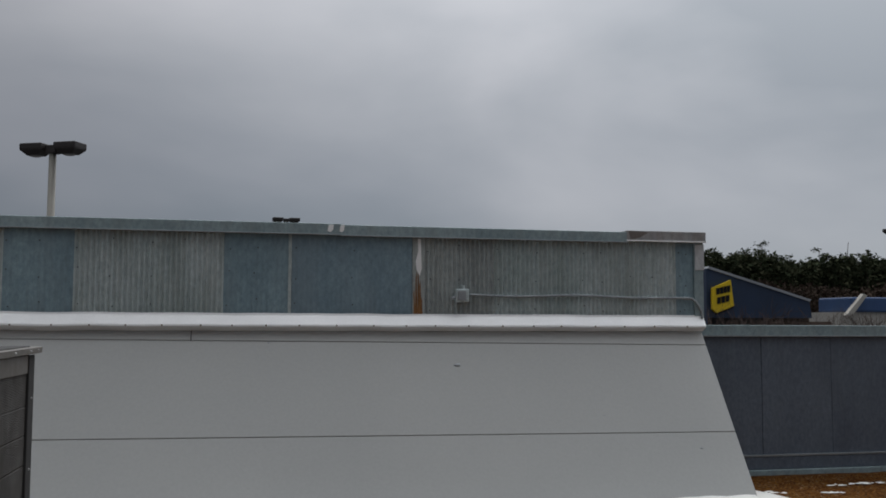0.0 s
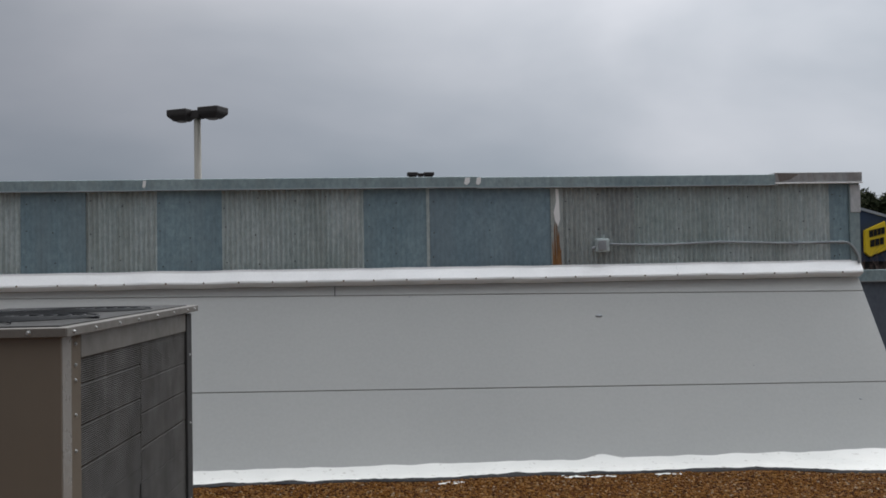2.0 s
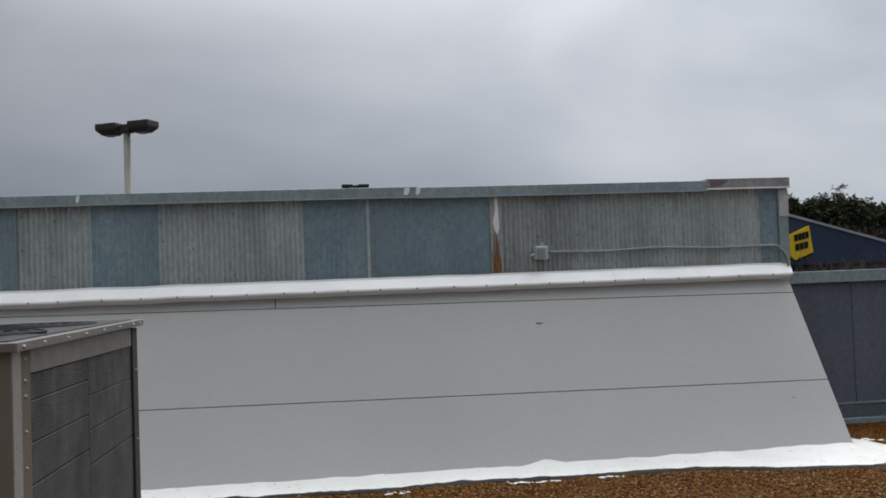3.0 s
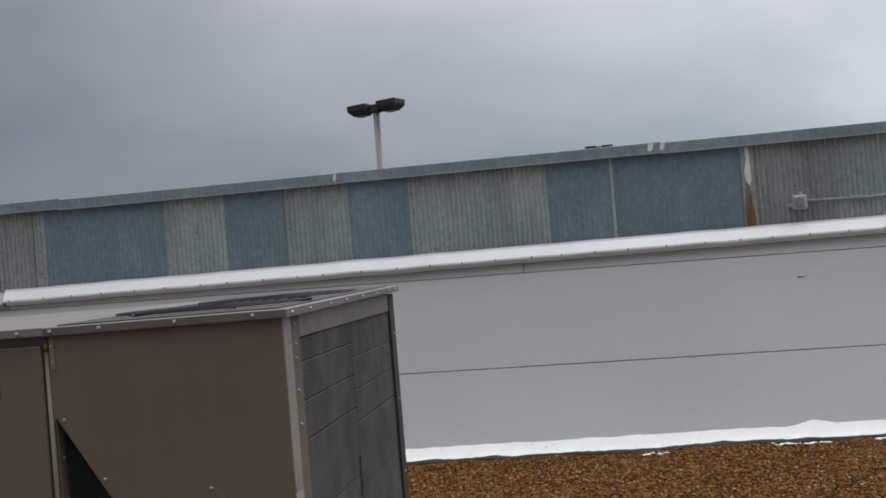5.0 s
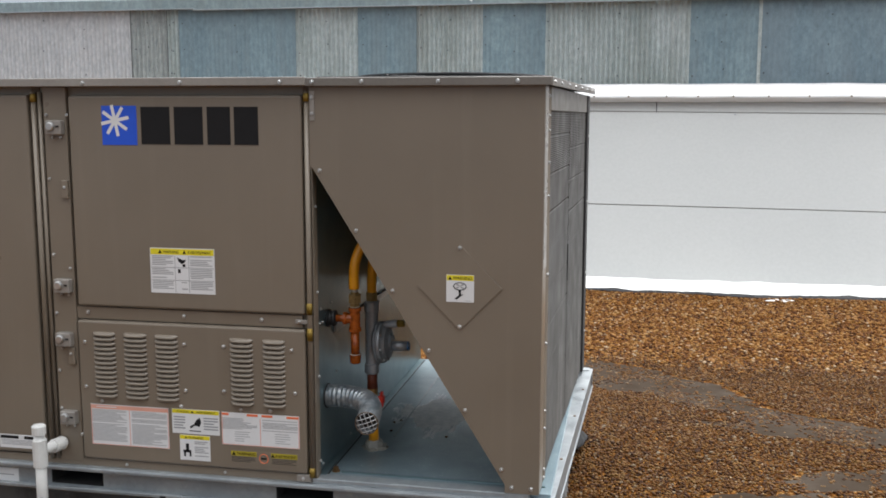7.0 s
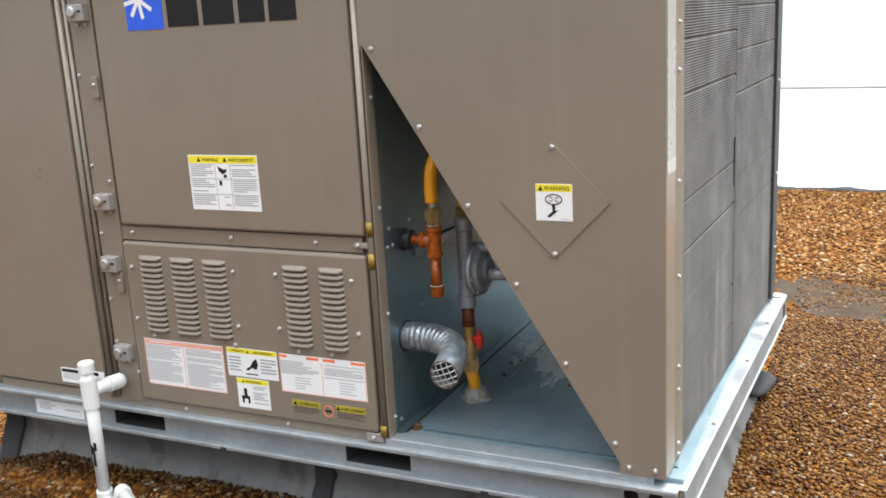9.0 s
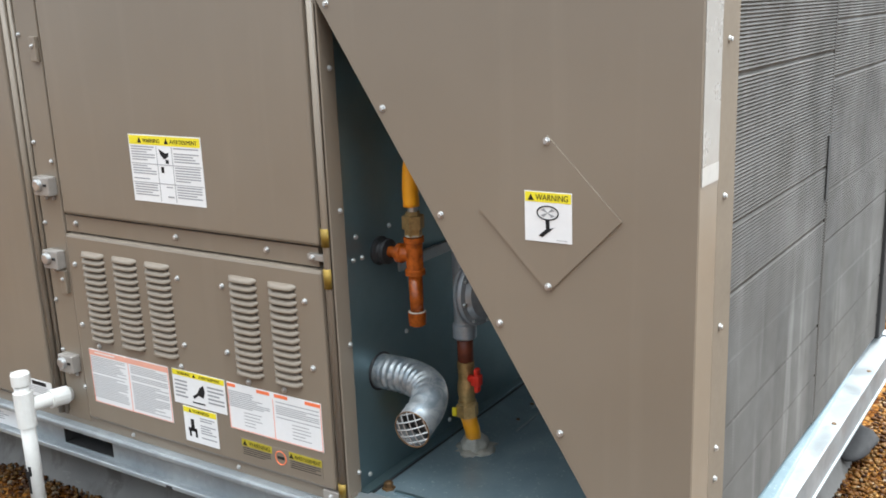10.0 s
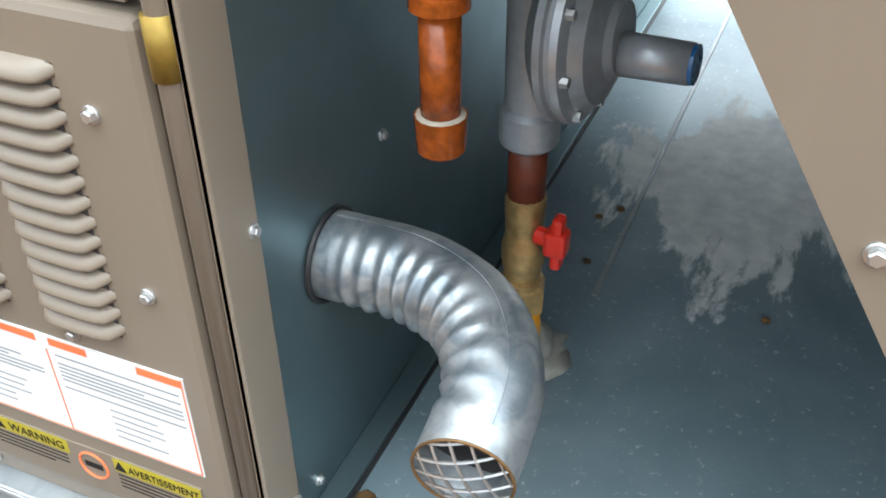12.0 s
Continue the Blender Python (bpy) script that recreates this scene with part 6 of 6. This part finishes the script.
for z, row in ((5.25, ((64.85, 65.35), (65.45, 65.9), (66.0, 66.4), (66.5, 66.95))), (3.95, ((64.95, 65.5), (65.62, 66.15), (66.27, 66.8)))):
    for x0, x1 in row:
        dz = (x0 - 64.8) * 0.22
        part("block", polygon([(x0, z + dz), (x1, z + dz + 0.1), (x1 + 0.02, z + dz + 1.0), (x0, z + dz + 0.9)], 119.1, 119.2), black_ink, sg)

sg.location = (1.9, 0, 0.45)
st2 = thing("market_building", "far building with blue roofs and pale gables", "building")
part("blue_roof", boxes((110, 131, 150, 160, 3.9, 6.6), bevel=0.3), plain("blue_roof_sheet", (0.03, 0.075, 0.19), 0.5, 0.0, 0.15, 2), st2)
part("low_wall", boxes((108, 134, 150.5, 160, -6.5, 3.9)), block_mat, st2)
part("gable", polygon([(108.3, 3.4), (111.9, 7.2), (112.6, 6.9), (109.6, 3.4)], 149, 150), block_mat, st2)
part("gable", polygon([(128.5, 3.6), (131.2, 6.3), (132.5, 8.6), (134.5, 9.2), (137, 3.6)], 149, 160), block_mat, st2)

RND = random.Random(7)


def tuft(bm, c, size, rnd):
    for _ in range(2):
        d = [Vector((rnd.gauss(0, 1), rnd.gauss(0, 1), rnd.gauss(0, 0.8))) * size for _ in range(3)]
        bm.faces.new([bm.verts.new(c + q) for q in d])


def pine(x, y, h, spread, rnd, bare=0.45):
    tree = thing("pine_tree", "tall dark pine with a ragged crown", "tree", "pines above the wood", at=(x, y, -6.5))
    bend = [Vector((rnd.uniform(-0.4, 0.4) * k / 5, 0, h * k / 6)) for k in range(7)]
    part("trunk", tube(bend, [0.35 - 0.045 * k for k in range(7)], 7), bark_mat, tree)
    b = bmesh.new()
    limbs = bmesh.new()
    for k in range(16):
        z = h * (bare + (1.02 - bare) * rnd.random())
        a = rnd.uniform(0, 6.28)
        reach = spread * (0.35 + 0.65 * rnd.random()) * (1.1 - 0.6 * (z / h - bare) / (1 - bare))
        tip = Vector((math.cos(a) * reach, math.sin(a) * reach, z + rnd.uniform(-0.2, 0.8)))
        sweep(limbs, [(0, 0, z - 0.5), tip], [0.09, 0.03], 5)
        for _ in range(34):
            tuft(b, tip * 1.0 + Vector((rnd.gauss(0, 0.8), rnd.gauss(0, 0.8), rnd.gauss(0, 0.32))), 0.24, rnd)
    part("limbs", limbs, bark_mat, tree)
    part("crown", b, leaf_mat, tree)


for x, h, w in ((147, 29.5, 2.6), (155, 31.0, 2.8), (173, 31.0, 3.0), (183, 33.0, 3.6), (196, 30.0, 2.6), (217, 31.0, 3.2), (225, 30, 3), (151, 29.5, 2.2)):
    pine(x + 0.0, 252 + RND.uniform(-6, 6), h, w, RND)

wood, trunks = bmesh.new(), bmesh.new()
for k in range(400):
    x, y = RND.uniform(105, 265), RND.uniform(245, 275)
    h = 27.6 + 2.5 * noise.noise((x * 0.05, y * 0.05, 0)) + RND.uniform(-1.6, 1.2)
    w = RND.uniform(3.2, 5.0)
    sweep(trunks, [(x, y, -6.5), (x, y, -6.5 + h * 0.8)], [0.3, 0.12], 5)
    for _ in range(260):
        t = RND.random() ** 0.8
        z = -6.5 + h * (0.18 + 0.82 * t)
        rr = w * math.sqrt(max(0.05, 1 - (t * 0.9) ** 2)) * math.sqrt(RND.random())
        a = RND.uniform(0, 6.28)
        tuft(wood, Vector((x + rr * math.cos(a), y + rr * math.sin(a) * 0.8, z + RND.gauss(0, 0.4))), 0.5, RND)
tagged(solid("distant_wood", wood, leaf_mat, "dark evergreen wood behind the stores", "trees", "stuff"))
solid("distant_trunks", trunks, bark_mat, "thin trunks within the far wood", "trees", "stuff")

twigs = bmesh.new()


def branch(p, d, length, r, depth, rnd):
    q = p + d * length
    sweep(twigs, [p, q], [r, r * 0.6], 4, False)
    if depth:
        for _ in range(3):
            e = (d + Vector((rnd.gauss(0, 0.5), rnd.gauss(0, 0.5), rnd.gauss(0.05, 0.35)))).normalized()
            branch(p + d * length * rnd.uniform(0.5, 1.0), e, length * rnd.uniform(0.55, 0.8), r * 0.55, depth - 1, rnd)


for k in range(66):
    x = RND.uniform(46, 112)
    y = RND.uniform(96, 116)
    x = x * y / 120 + 8
    for _ in range(3):
        branch(Vector((x, y, -6.5)), Vector((RND.gauss(0, 0.22), RND.gauss(0, 0.2), 1)).normalized(), RND.uniform(3.6, 5.2), 0.12, 3, RND)
solid("bare_thicket", twigs, twig_mat, "leafless red-brown thicket in front of the wood", "bushes", "stuff")
haze = bmesh.new()
for k in range(620):
    x, y = RND.uniform(84, 205), RND.uniform(215, 235)
    for _ in range(28):
        tuft(haze, Vector((x + RND.gauss(0, 2.5), y, -3 + 17 * RND.random() ** 0.9 * (0.85 + 0.4 * noise.noise((x * 0.04, 0, 9))))), 0.4, RND)
solid("leafless_trees", haze, bare_mat, "brown leafless trees along the wood's edge", "trees", "stuff")

# ---- gravel, stone by stone, where the camera passes ----
PRND = np.random.default_rng(11)
ico = bmesh.new()
bmesh.ops.create_icosphere(ico, subdivisions=1, radius=1)
ICO_V = np.array([v.co[:] for v in ico.verts])
ICO_F = np.array([[v.index for v in f.verts] for f in ico.faces])
ico.free()


def pebbles(x0, x1, y0, y1, pitch, size, name, keep, stone=None):
    xs, ys = np.arange(x0, x1, pitch), np.arange(y0, y1, pitch)
    gx, gy = np.meshgrid(xs, ys)
    p = np.stack([gx.ravel(), gy.ravel()], 1) + PRND.uniform(-0.6, 0.6, (gx.size, 2)) * pitch
    p = np.array([q for q in p if keep(q[0], q[1])])
    n = len(p)
    z = np.array([rise(a, b) for a, b in p]) + PRND.uniform(0.0, 0.55, n) * size
    s = size * PRND.uniform(0.6, 1.25, (n, 1, 1)) * PRND.uniform([0.75, 0.65, 0.45], [1.55, 1.15, 0.8], (n, 3))[:, None, :]
    v = ICO_V[None] * s * PRND.uniform(0.85, 1.15, (n, len(ICO_V), 1))
    a, t = PRND.uniform(0, 6.28, n), PRND.uniform(-0.5, 0.5, n)
    ca, sa, ct, st_ = np.cos(a)[:, None], np.sin(a)[:, None], np.cos(t)[:, None], np.sin(t)[:, None]
    x, y, w = v[..., 0], v[..., 1], v[..., 2]
    y, w = y * ct - w * st_, y * st_ + w * ct
    v = np.stack([x * ca - y * sa + p[:, :1], x * sa + y * ca + p[:, 1:], w + z[:, None]], -1)
    f = ICO_F[None] + (np.arange(n) * len(ICO_V))[:, None, None]
    me = bpy.data.meshes.new(name)
    verts, faces = v.reshape(-1, 3), f.reshape(-1, 3)
    me.vertices.add(len(verts))
    me.vertices.foreach_set("co", verts.astype(np.float32).ravel())
    me.loops.add(faces.size)
    me.loops.foreach_set("vertex_index", faces.astype(np.int32).ravel())
    me.polygons.add(len(faces))
    me.polygons.foreach_set("loop_start", np.arange(0, faces.size, 3, dtype=np.int32))
    me.polygons.foreach_set("loop_total", np.full(len(faces), 3, dtype=np.int32))
    me.update(calc_edges=True)
    me.materials.append(stone or pebble_mat)
    me.shade_smooth()
    return tagged(new(name, me), "wet brown rounded pebbles of the roof gravel", "gravel", kind="stuff")


def loose(x, y):
    if in_patch(x, y, 0.96):
        return noise.noise((x * 30, y * 30, 1)) + 0.8 * noise.noise((x * 4, y * 4, 4)) > 0.0
    return True


FEATHER = random.Random(31)


def fade(d, x, y):
    """Stones thin out towards the edge of a wet stretch, d metres inside it."""
    return d + 0.28 * noise.noise((x * 2.2, y * 2.2, 7)) > FEATHER.uniform(0.02, 0.34)


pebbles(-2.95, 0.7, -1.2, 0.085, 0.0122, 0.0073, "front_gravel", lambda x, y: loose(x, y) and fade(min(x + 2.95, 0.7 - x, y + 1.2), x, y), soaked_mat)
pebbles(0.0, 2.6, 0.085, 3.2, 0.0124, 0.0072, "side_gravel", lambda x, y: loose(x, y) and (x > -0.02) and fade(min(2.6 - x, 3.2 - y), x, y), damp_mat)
pebbles(-0.6, 6.3, 2.75, 5.26, 0.0205, 0.0108, "back_gravel", lambda x, y: loose(x, y) and y < 5.12 - spread(x) + 0.05 * noise.noise((x * 3, 0, 5)) and fade(y - 2.75, x, y))
